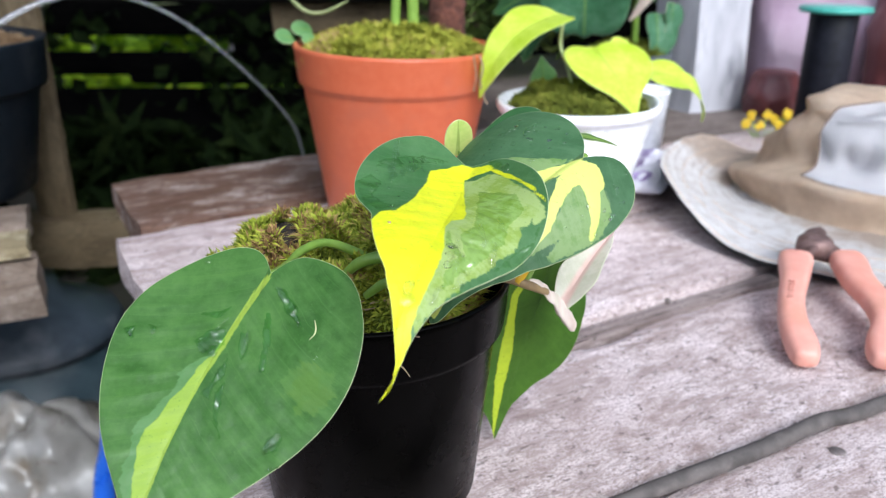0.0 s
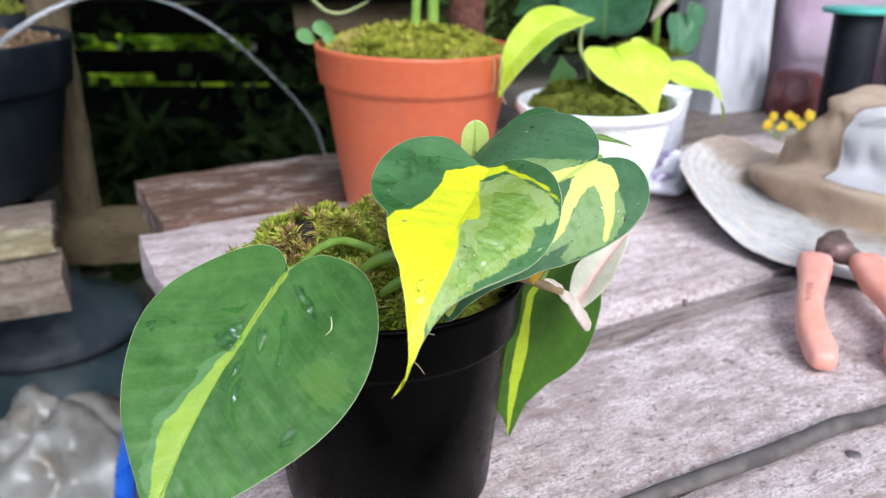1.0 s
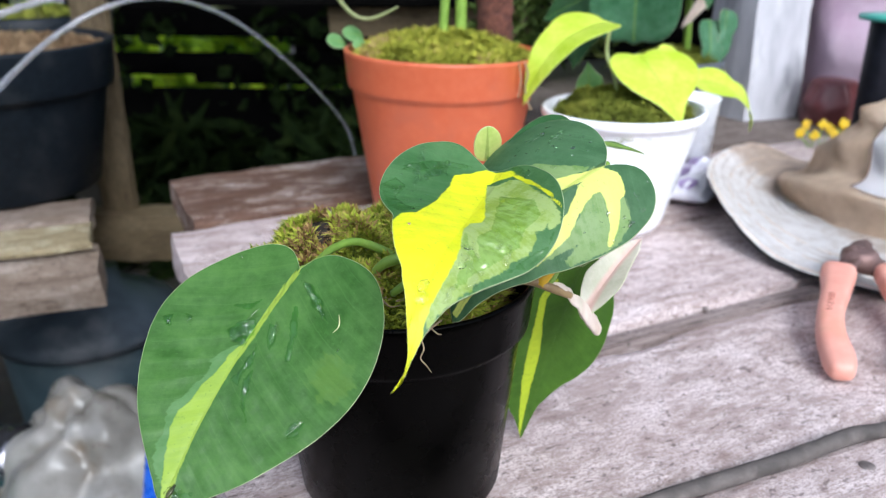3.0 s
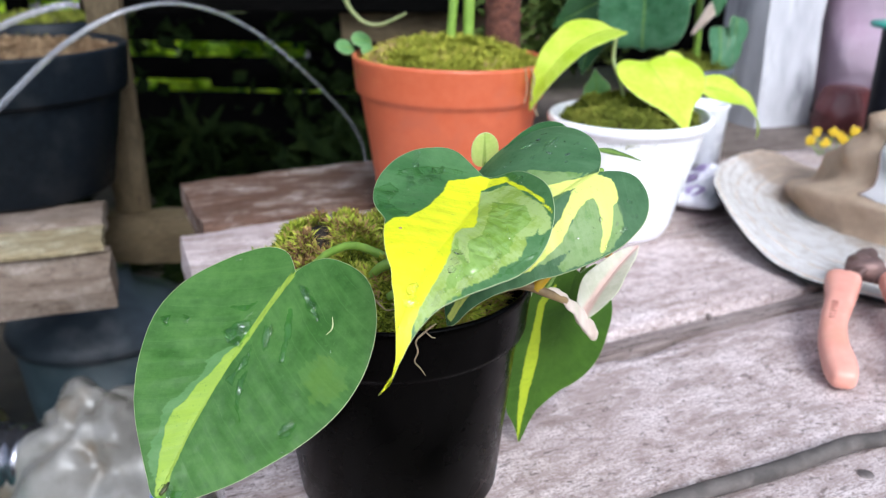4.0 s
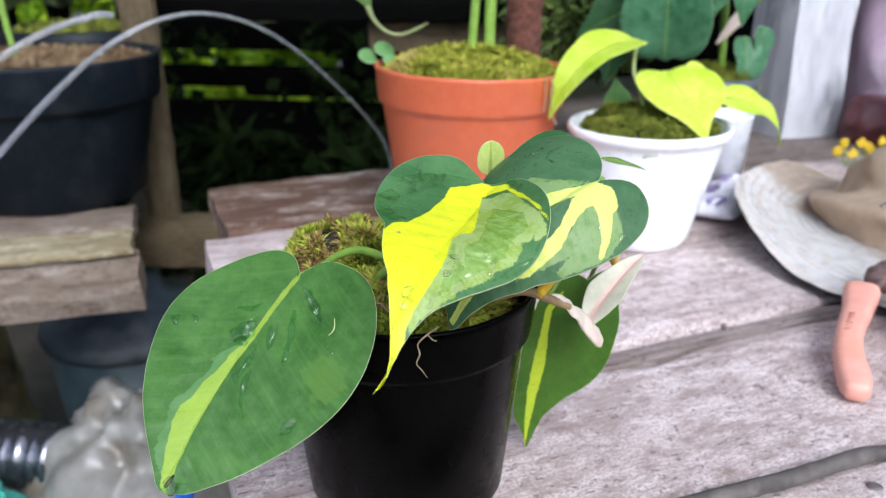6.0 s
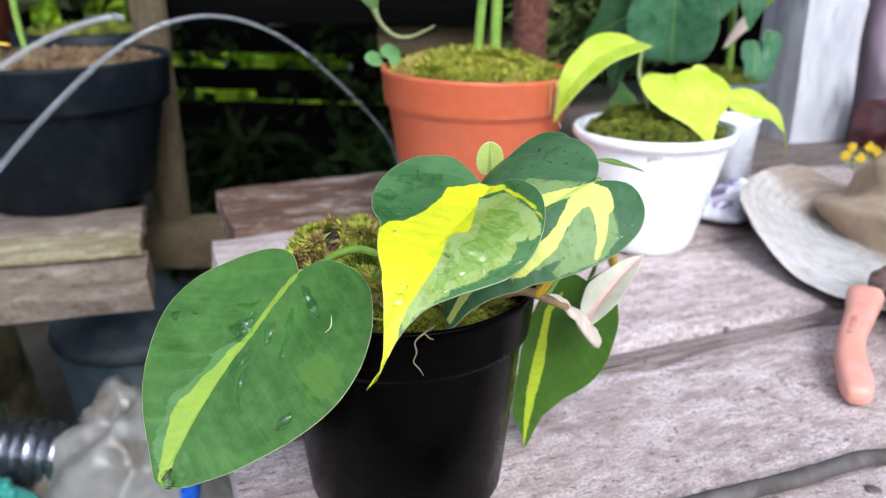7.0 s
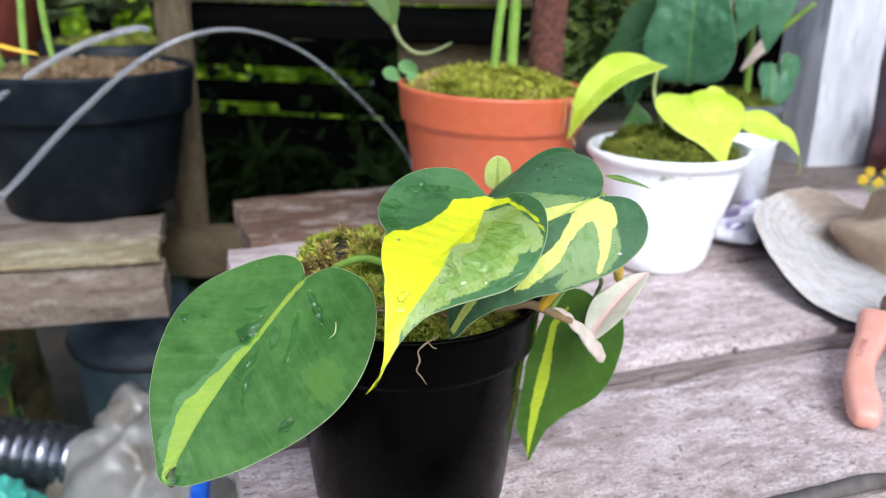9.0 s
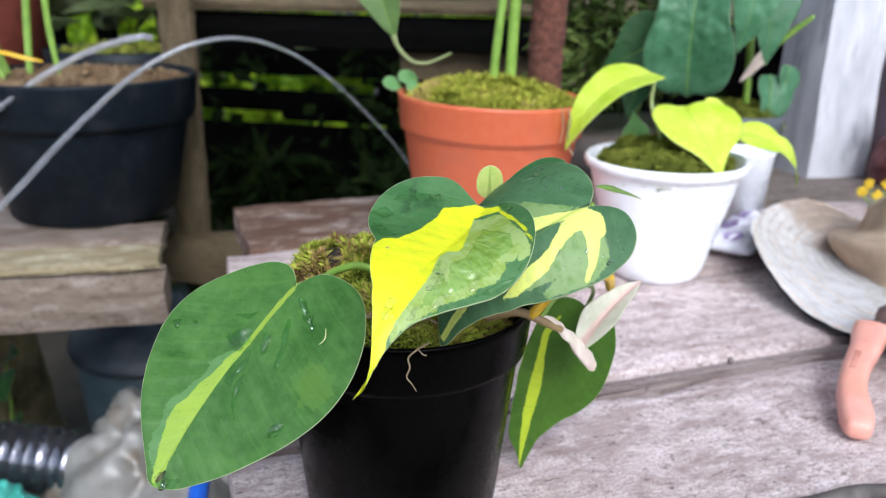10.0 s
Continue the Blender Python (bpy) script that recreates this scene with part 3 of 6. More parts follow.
def blade(name, spec, mat, parent, label="", rays=120, rings=34, thick=0.5, ripple=0.25):
    """A leaf blade: rays from a centre on the midrib out to an outline, bent, given thickness, with its colour sectors stored as distances."""
    along, up = Vector(spec["along"]).normalized(), Vector(spec["up"]).normalized()
    up = (up - along * up.dot(along)).normalized()
    across = up.cross(along)
    o, c, k = Vector(spec["at"]), spec["centre"], spec["bend"]
    sectors = {key: [spec[n] for n in names if n in spec] for key, names in (("yellow", ("yellow", "stripe", "band")), ("pale", ("pale", "pale2")), ("patch", ("patch",)))}
    sectors["wet"] = spec.get("wet", ())
    cols = {key: [] for key in ("yellow", "pale", "patch", "wet", "edge", "vein", "out", "rib")}
    bow = spec.get("bow", 0.0)
    first = spec["left"][0]
    reach = c + (first[1] if isinstance(first, tuple) else first)
    sway = spec.get("sway", ((0.0, 0.0),))
    top, verts, faces = [], [], []
    seed = len(name) + 10 * c
    def put(u, v, edge, out):
        v += float(np.interp(u, [q[0] for q in sway], [q[1] for q in sway]))
        w = bend_of(k, u, v) + ripple * noise.noise((u * 0.12 + seed, v * 0.12, 0.0)) + ripple * 0.4 * noise.noise((u * 0.4 + seed, v * 0.4, 3.0))
        mv = v - bow * math.sin(math.pi * min(max(u / reach, 0.0), 1.0))
        w -= 0.10 * math.exp(-((mv / 1.1) ** 2)) * min(1.0, max(0.0, (reach - u) / 12))
        vein = u - 0.75 * abs(mv) + 0.006 * mv * mv
        w += spec.get("quilt", 0.0) * math.cos(2 * math.pi * (vein + 1.5 * noise.noise((u * 0.05, v * 0.05, seed))) / 8.5) * min(1.0, abs(mv) / 7) * min(1.0, edge / 7)
        verts.append((u, v, w))
        cols["rib"].append(abs(mv) - 1.0 + 0.9 * u / reach if u > 0 else abs(v) + 2.0 - 0.3 * u)
        for key in ("yellow", "pale", "patch", "wet"):
            cols[key].append(max([inside_distance(q, u, v) for q in sectors[key]] or [-30.0]))
        cols["edge"].append(edge)
        cols["vein"].append(u - 0.75 * abs(mv) + 0.006 * mv * mv + (300 if mv < 0 else 0))
        cols["out"].append(out)
    put(c, 0.0, 20.0, 0.0)
    for r in range(1, rings + 1):
        f = (r / rings) ** 0.9
        for i in range(rays):
            a = 180 * math.copysign(abs(2 * i / rays - 1) ** 1.4, 2 * i / rays - 1)
            rad = side_radius(spec["left"] if a >= 0 else spec["right"], abs(a))
            pull = (1 - abs(math.cos(math.radians(a / 2)))) ** 6
            u = c + f * rad * math.cos(math.radians(a))
            v = f * (rad * math.sin(math.radians(a)) + pull * spec.get("lean", 0.0))
            put(u, v, (1 - f) * rad, f)
    n = len(verts)
    bottom = []
    for j in range(n):
        u, v, w = verts[j]
        bottom.append((u, v, w - thick))
    for i in range(rays):
        j = (i + 1) % rays
        faces.append((0, 1 + i, 1 + j))
        faces.append((n, n + 1 + j, n + 1 + i))
        for r in range(rings - 1):
            a, b = 1 + r * rays, 1 + (r + 1) * rays
            faces.append((a + i, b + i, b + j, a + j))
            faces.append((n + a + i, n + a + j, n + b + j, n + b + i))
        e = 1 + (rings - 1) * rays
        faces.append((e + i, n + e + i, n + e + j, e + j))
    base = Vector(parent["base"])
    world_pts = [o + (along * u + across * v + up * w) / 1000 - base for u, v, w in verts + bottom]
    me = bpy.data.meshes.new(name)
    me.from_pydata([tuple(p) for p in world_pts], [], faces)
    for key, values in cols.items():
        attr = me.attributes.new(key, "FLOAT", "POINT")
        attr.data.foreach_set("value", values + values)
    me.materials.append(mat)
    me.shade_smooth()
    ob = new(name, me)
    ob.parent = parent
    ob["base"] = parent["base"]
    return tagged(ob, label)


def heart(name, base, tip, up, mat, parent, wide=1.0, fold=0.1, droop=0.0, twist=0.0, label="", side=HEART_SIDE, rays=64, rings=16, hook=0.0, ripple=0.25):
    """A leaf of the common shape from its stalk's end to its tip (metres)."""
    base, tip = Vector(base), Vector(tip)
    length = (tip - base).length * 1000
    half = tuple(0.6 * length * r for r in side)
    c = 0.4 * length
    half = half[:-1] + (c,)
    widened = tuple(math.hypot(r * math.cos(math.radians(a)), r * math.sin(math.radians(a)) * wide) for a, r in zip(ANGLES, half))
    spec = dict(at=tuple(base), along=tuple((tip - base).normalized()), up=up, centre=c, left=widened, right=widened,
                bend=dict(u=-droop * length / 100, u2=droop, av=fold, uv=twist, u3=hook))
    return blade(name, spec, mat, parent, label, rays, rings, ripple=ripple)


def sprigs(bm, spots, size, rng, blades=7, lean=0.8):
    """Tufts of small pointed blades at (place, normal) spots."""
    for p, nrm in spots:
        s = size * rng.uniform(0.6, 1.5)
        ax = Vector(nrm).orthogonal().normalized()
        for b in range(blades):
            out = Matrix.Rotation(rng.uniform(0, 6.283), 3, nrm) @ ax
            d = (Vector(nrm) + out * rng.uniform(0.2, lean * 2)).normalized()
            w = d.cross(nrm).normalized() * s * 0.075
            mid = p + d * s * 0.55 + Vector((0, 0, 0.04 * s))
            tip = p + d * s + Vector((0, 0, -0.12 * s))
            v = [bm.verts.new(q) for q in (p - w * 0.5, p + w * 0.5, mid + w, mid - w, tip)]
            bm.faces.new((v[0], v[1], v[2], v[3]))
            bm.faces.new((v[3], v[2], v[4]))


def moss_bed(name, centre, radius, height, count, size, mat, parent, seed, over=0.0, lump=0.3):
    """A cushion of moss: an uneven mound covered in tufts; over: how far it spills past the rim, towards -x."""
    rng = random.Random(seed)
    bm = bmesh.new()
    c = Vector(centre)
    def at(a, f):
        r = radius * f * (1 + 0.06 * math.sin(3 * a + seed) + (over * max(0.0, math.cos(a - 2.75)) ** 2 if f > 0.6 else 0))
        x, y = r * math.cos(a), r * math.sin(a)
        z = height * (1 - f ** 3) + lump * height * noise.noise((x * 55 + seed, y * 55, 0.0)) + 0.25 * height * noise.noise((x * 140, y * 140, seed))
        return c + Vector((x, y, z - (0.004 if f > 0.95 else 0)))
    n, rings = 48, 14
    grid = [[bm.verts.new(at(2 * math.pi * i / n, r / rings)) for i in range(n)] for r in range(1, rings + 1)]
    mid = bm.verts.new(at(0, 0))
    for i in range(n):
        j = (i + 1) % n
        bm.faces.new((mid, grid[0][i], grid[0][j]))
        for r in range(rings - 1):
            bm.faces.new((grid[r][i], grid[r + 1][i], grid[r + 1][j], grid[r][j]))
    part("peat", bm, SOIL, parent)
    bm = bmesh.new()
    spots = []
    for _ in range(count):
        a, f = rng.uniform(0, 2 * math.pi), math.sqrt(rng.random())
        p = at(a, f)
        nrm = Vector((0.7 * f * f * math.cos(a) + rng.uniform(-0.3, 0.3), 0.7 * f * f * math.sin(a) + rng.uniform(-0.3, 0.3), 1)).normalized()
        spots.append((p, nrm))
    sprigs(bm, spots, size, rng)
    ob = part(name, bm, mat, parent, smooth=False)
    return tagged(ob, kind="stuff")


def drop(bm, at, nrm, r, flat=0.45):
    """A bead of water lying on a surface."""
    q = Vector(nrm).to_track_quat("Z", "Y").to_matrix().to_4x4()
    bmesh.ops.create_icosphere(bm, subdivisions=2, radius=r, matrix=Matrix.Translation(at) @ q @ Matrix.Diagonal((1, 1, flat, 1)))


# ---- the ground and what closes the place ----
bm = bmesh.new()
n = 60
gv = [[None] * (n + 1) for _ in range(n + 1)]
for i in range(n + 1):
    for j in range(n + 1):
        a, b = 2 * i / n - 1, 2 * j / n - 1
        x, y = 40 * math.copysign(abs(a) ** 3, a), 1.0 + 40 * math.copysign(abs(b) ** 3, b)
        gv[i][j] = bm.verts.new((x, y, 0.03 * noise.noise((x * 0.9, y * 0.9, 0)) - 0.02))
for i in range(n):
    for j in range(n):
        bm.faces.new((gv[i][j], gv[i + 1][j], gv[i + 1][j + 1], gv[i][j + 1]))
solo("ground", bm, GROUND, (0, 0, 0), "dark packed earth under the benches", "ground", "structure")


def facing(x, y, z, turn):
    return pose(x, y, z, 0, 0, turn)


# Wall added behind the camera so that front faces reflect something dark.
wall = thing("unseen_dark_wall", (0, -1.9, 0), "unseen boarded wall added to darken reflections on the bench", "wall", kind="structure")
for k in range(5):
    board("board", facing(0, -1.9, 0.11 + 0.21 * k, 0), (8.0, 0.03, 0.205), WOOD_POST, wall, 3.0 * k, 0.003, seg=(20, 2, 2))

# fence with slits between its boards; deep shade is put into the boards' near-black colour
fence = thing("fence", (-1.2, 3.4, 0.0), "weathered fence with slits between boards coloured near-black for shade", "fence", kind="structure")
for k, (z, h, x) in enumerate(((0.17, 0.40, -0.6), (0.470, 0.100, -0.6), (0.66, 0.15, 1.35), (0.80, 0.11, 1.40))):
    board("board", facing(x, 3.4 + 0.01 * (k % 2), z, 0), (6.4, 0.03, h), WOOD_IN_SHADE, fence, k * 3.1, 0.006, seg=(60, 2, 3))
board("board", facing(0.82, 3.42, 0.41, 0), (4.3, 0.03, 0.06), WOOD_IN_SHADE, fence, 4.4, 0.006, seg=(40, 2, 2))
board("board", facing(1.0, 3.43, 0.54, 0), (3.76, 0.03, 0.12), WOOD_IN_SHADE, fence, 7.4, 0.006, seg=(40, 2, 2))
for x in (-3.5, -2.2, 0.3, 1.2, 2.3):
    board("post", pose(x, 3.46, 0.47, 0, 90, 0), (0.95, 0.08, 0.08), WOOD_IN_SHADE, fence, x, 0.004, seg=(20, 2, 2))


def leaf_cloud(name, box, count, size, mat, label, seed, hang=0.0, slim=0.45):
    """Uncountable foliage: small folded leaves strewn through a box with gaps and clumps."""
    rng = random.Random(seed)
    pts, faces = [], []
    (x0, x1), (y0, y1), (z0, z1) = box
    made = 0
    while made < count:
        p = Vector((rng.uniform(x0, x1), rng.uniform(y0, y1), rng.uniform(z0, z1)))
        if noise.noise(p * 1.9 + Vector((seed, 0, 0))) < -0.05 + 0.25 * rng.random():
            continue
        d = Vector((rng.gauss(0, 1), rng.gauss(0, 1), rng.gauss(-hang, 0.6))).normalized()
        s = size * rng.uniform(0.5, 1.4)
        w = d.cross(Vector((rng.gauss(0, 1), rng.gauss(0, 1), rng.gauss(0, 1)))).normalized() * s * slim
        lift = w.cross(d).normalized() * s * 0.12
        k = len(pts)
        pts += [tuple(q) for q in (p, p + d * s * 0.45 + w + lift, p + d * s, p + d * s * 0.45 - w + lift, p + d * s * 0.45 - lift * 0.6)]
        faces += [(k, k + 1, k + 4), (k + 1, k + 2, k + 4), (k + 2, k + 3, k + 4), (k + 3, k, k + 4)]
        made += 1
    me = bpy.data.meshes.new(name)
    me.from_pydata(pts, [], faces)
    me.materials.append(mat)
    return tagged(new(name, me), label, "foliage", kind="stuff")


# Very bright greens: sunlight on the hedge is put into its colour.
FAR_GREEN = moss_material("hedge_brightened_for_sun", ((0.0, (0.05, 0.11, 0.006)), (0.40, (0.24, 0.42, 0.012)), (0.70, (0.48, 0.70, 0.02)), (1.0, (0.66, 0.86, 0.06))), 0.5)
# Near-black greens: the shade under the staging is put into the leaf colour.
FERN_SHADE_TONE = moss_material("fern_darkened_for_shade", ((0.0, (0.003, 0.006, 0.0015)), (0.6, (0.008, 0.015, 0.0035)), (1.0, (0.018, 0.026, 0.006))), 0.8, 0.04)
FERN_GREY = moss_material("silvery_fern", ((0.0, (0.06, 0.085, 0.03)), (0.6, (0.13, 0.17, 0.07)), (1.0, (0.24, 0.27, 0.15))), 0.7)
FERN_MOSS = moss_material("mossy_fern", ((0.0, (0.015, 0.03, 0.006)), (0.6, (0.06, 0.095, 0.015)), (1.0, (0.15, 0.18, 0.045))), 0.7)
# Creeper added to break the bright slits into spots; same shade-dark greens.
leaf_cloud("vine_foliage", ((-2.6, 0.6), (3.05, 3.34), (0.36, 0.72)), 190, 0.08, FERN_SHADE_TONE, "creeper leaves added over the fence slits, near-black for shade", 41, 0.4, 0.4)
leaf_cloud("hedge", ((-4.2, 2.2), (3.7, 5.0), (0.0, 2.6)), 17000, 0.12, FAR_GREEN, "green hedge behind the fence, sunlight put into its colour", 3)
leaf_cloud("fern_patch", ((-2.2, 0.3), (2.3, 3.2), (-0.02, 0.30)), 3500, 0.16, FERN_SHADE_TONE, "ferns under the staging, shade put into their colour", 8, 0.2, 0.12)

# Roof added out of view to keep light off the fence and ferns.
roof = thing("roof", (-0.3, 2.1, 2.2), "unseen corrugated roof added to shade the fence and staging", "roof", kind="structure")
bm = bmesh.new()
last = None
for k in range(241):
    x = -3.6 + 6.8 * k / 240
    z = 2.25 + 0.018 * math.sin(k * math.pi / 4)
    pair = [bm.verts.new((x, 1.15, z)), bm.verts.new((x, 2.75, z - 0.15)), bm.verts.new((x, 2.75, z - 0.153)), bm.verts.new((x, 1.15, z - 0.003))]
    if last:
        for i in range(4):
            bm.faces.new((last[i], last[(i + 1) % 4], pair[(i + 1) % 4], pair[i]))
    last = pair
part("sheet", bm, WOOD_IN_SHADE, roof)
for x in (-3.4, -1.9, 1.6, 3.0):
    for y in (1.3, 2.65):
        board("post", pose(x, y, 1.06, 0, 90, 0), (2.16, 0.08, 0.08), WOOD_IN_SHADE, roof, x + y, 0.003, seg=(10, 2, 2))

# ---- the bench ----
BENCH_TURN, JOINT = 30.0, Vector((0.083, 0.458, 0.75))
BX, BN = Vector((math.cos(radians(30)), math.sin(radians(30)), 0)), Vector((-math.sin(radians(30)), math.cos(radians(30)), 0))
bench = thing("bench", (0.2, 0.65, 0.0), "bleached grey and brown plank bench with flaking white paint", "bench")
THICK = 0.034
for k, (d0, d1, s0, s1, dz, mat, turn) in enumerate((
        (-0.238, -0.139, -0.268, 1.2, 0.0, WOOD_BENCH, 0.0),
        (-0.1355, -0.004, -0.254, 1.2, 0.0, WOOD_BENCH, 0.0),
        (0.0, 0.017, -0.255, 1.2, -0.003, WOOD_ROT, 0.0),
        (0.022, 0.170, -0.248, 1.2, 0.001, WOOD_BENCH, 0.0),
        (0.174, 0.352, -0.227, 1.2, 0.0, WOOD_BENCH, 0.0),
        (0.357, 0.522, -0.202, 0.155, 0.002, WOOD_BROWN, 0.0),
        (0.357, 0.535, 0.160, 1.2, 0.0, WOOD_GREY, 0.0))):
    mid = JOINT + BX * (s0 + s1) / 2 + BN * (d0 + d1) / 2
    board("plank", facing(mid.x, mid.y, 0.75 + dz - THICK / 2, BENCH_TURN + turn), (s1 - s0, d1 - d0, THICK), mat, bench, 2.7 * k, 0.0022, -0.0006, (120, 10, 3),
          "brown board with chips of white paint" if mat is WOOD_BROWN else "")
for s in (-0.16, 0.95):
    mid = JOINT + BX * s + BN * 0.14
    board("batten", facing(mid.x, mid.y, 0.75 - THICK - 0.026, BENCH_TURN + 90), (0.72, 0.07, 0.05), WOOD_GREY, bench, s * 5, 0.002, seg=(20, 3, 2))
    for d in (-0.16, 0.44):
        leg = JOINT + BX * s + BN * d
        board("leg", pose(leg.x, leg.y, 0.33, 0, 90, BENCH_TURN), (0.70, 0.07, 0.07), WOOD_GREY, bench, s + d, 0.002, seg=(16, 2, 2))

# nail heads in the planks
def nail(x, y, r):
    bm = lathe((x, y, 0.7495), ((0.0, 0.0016), (r * 0.8, 0.0015), (r, 0.0008), (r, -0.002), (r * 0.4, -0.004), (0.0, -0.004)), 20)
    solo("nail", bm, NAIL, (x, y, 0.7495), "dull flat nail head sunk in the bench plank", "nail", group="nails in the bench")


nail(0.203, 0.340, 0.0042)
nail(0.163, 0.520, 0.0022)
nail(0.286, 0.452, 0.0038)

# grey cable lying along the joint
bm = tube([(-0.08, 0.212, 0.754), (0.02, 0.264, 0.7542), (0.086, 0.2985, 0.7542), (0.120, 0.3150, 0.7544), (0.159, 0.3350, 0.7544), (0.200, 0.3580, 0.755), (0.247, 0.3785, 0.7548), (0.40, 0.462, 0.755), (0.75, 0.660, 0.755)], [0.0034, 0.0036, 0.0039, 0.0043, 0.0045, 0.0044, 0.0042, 0.0042, 0.0042], 14, 14)
for v in bm.verts:
    v.co += Vector((0, 0.0006 * noise.noise(v.co * 60), 0.0005 * noise.noise(v.co * 150)))
solo("cable", bm, CABLE, (0.1, 0.31, 0.7495), "stiff dusty grey rubber cable lying on the bench", "cable")

# ---- black pot with the variegated climber ----
POT = (-0.0340, 0.321, 0.75)
plant = thing("potted_philodendron", POT, "green and yellow variegated heart-leaf plant in a black pot", "potted plant")
bm = lathe(POT, ((0.0, 0.002), (0.042, 0.002), (0.0478, 0.0), (0.0492, 0.003), (0.0578, 0.085), (0.0586, 0.0872), (0.0612, 0.0880), (0.0616, 0.0900), (0.0636, 0.1085),
                 (0.0642, 0.1108), (0.0636, 0.1122), (0.0620, 0.1118), (0.0600, 0.106), (0.0550, 0.080), (0.0, 0.078)), 128)
part("pot", bm, BLACK_POT, plant, "black plastic nursery pot with a deep rim band")
moss_bed("moss", (POT[0] + 0.003, POT[1] + 0.001, 0.853), 0.0490, 0.025, 9500, 0.0060, MOSS, plant, 5, 0.55, 0.55)
BIG = dict(quilt=0.11, at=(-0.0571, 0.2416, 0.8937), along=(-0.383, -0.648, -0.659), up=(-0.016, -0.709, 0.705),
    bend=dict(c=0.279, u=-0.074, v=0.070, u2=0.107, uv=-0.233, v2=0.052), centre=34.9, lean=0.1, bow=-4.4,
    left=(52.4, 51.5, 50.0, 45.8, 41.9, 38.1, 36.6, 37.2, 40.0, 43.9, 47.7, 49.7, 46.9, 42.8, 34.9),
    right=(52.4, 51.6, 48.4, 44.6, 41.5, 38.9, 37.2, 36.9, 38.3, 38.8, 38.9, 40.4, 42.0, 40.3, 34.9),
    yellow=((-0.7, -0.4), (9, -2.6), (18, -3.2), (25.5, -3.4), (31.6, -4.5), (34.6, -6.0), (38, -7.2), (44.6, -8.0), (50, -10), (55, -10.3), (61, -12.2), (67, -11), (74, -7.9), (80, -4.9), (86, -1.6), (88, 1.6), (86, 2.4), (82.7, 0.8), (77, -1), (71, -2), (64, -3.6), (57, -3.7), (48, -4), (41, -4), (35, -3.3), (28.7, -2.6), (18, -1.9), (9, -1.2)),
    pale=((32, -5), (36, -8.7), (40, -11.2), (42, -12.2), (44, -10.4), (48, -11), (53, -13), (56, -13.6), (60, -15.6), (64, -14.6), (68, -12.6), (72, -12.4), (76, -11), (80, -8), (82, -4), (74, -7), (67, -10), (61, -11), (50, -9), (44, -7), (38, -6)),
    wet=(((30.3, -13), (25, -10), (22.3, -5.7), (27, -3.8), (32, -4.2), (32.5, -7.7)), ((21.5, 0.3), (21.8, 2), (27.4, 5), (30, 4.6), (27.7, 2)), ((31, 0), (36, 1.8), (41.6, 0.5), (45, 1), (44, -2), (38.6, -1)),
         ((51, 23.5), (47.7, 23.7), (47, 27), (51.3, 27.3), (53.5, 25)), ((3.5, 2.3), (3.9, 7), (7.2, 13), (13, 18), (10.4, 11), (7, 7.8)), ((35.5, -35.6), (33, -32.6), (36.7, -31.5)), ((31, -28.8), (30.6, -26), (34.2, -24.7)),
         ((12, 6), (20, 10), (30, 13), (31, 11.5), (21, 8), (13, 4.5)), ((14, -6), (20, -9), (22, -16), (20, -15), (17, -9)), ((38, 3), (48, 6), (54, 10), (50, 5), (42, 1.5)),
         ((87.2, -1.5), (83.4, 1.4), (80.7, 6.3), (84.2, 6.6), (88, 2)), ((55, 27), (57.5, 29), (55.5, 31))),
    patch=((29, 20.5), (25, 23), (23, 22.5), (21, 28), (23.5, 31), (22.5, 34), (27, 35), (29, 38), (33, 37), (34, 34.5), (39, 35), (37.5, 31), (40, 28), (36, 26), (35, 22)))
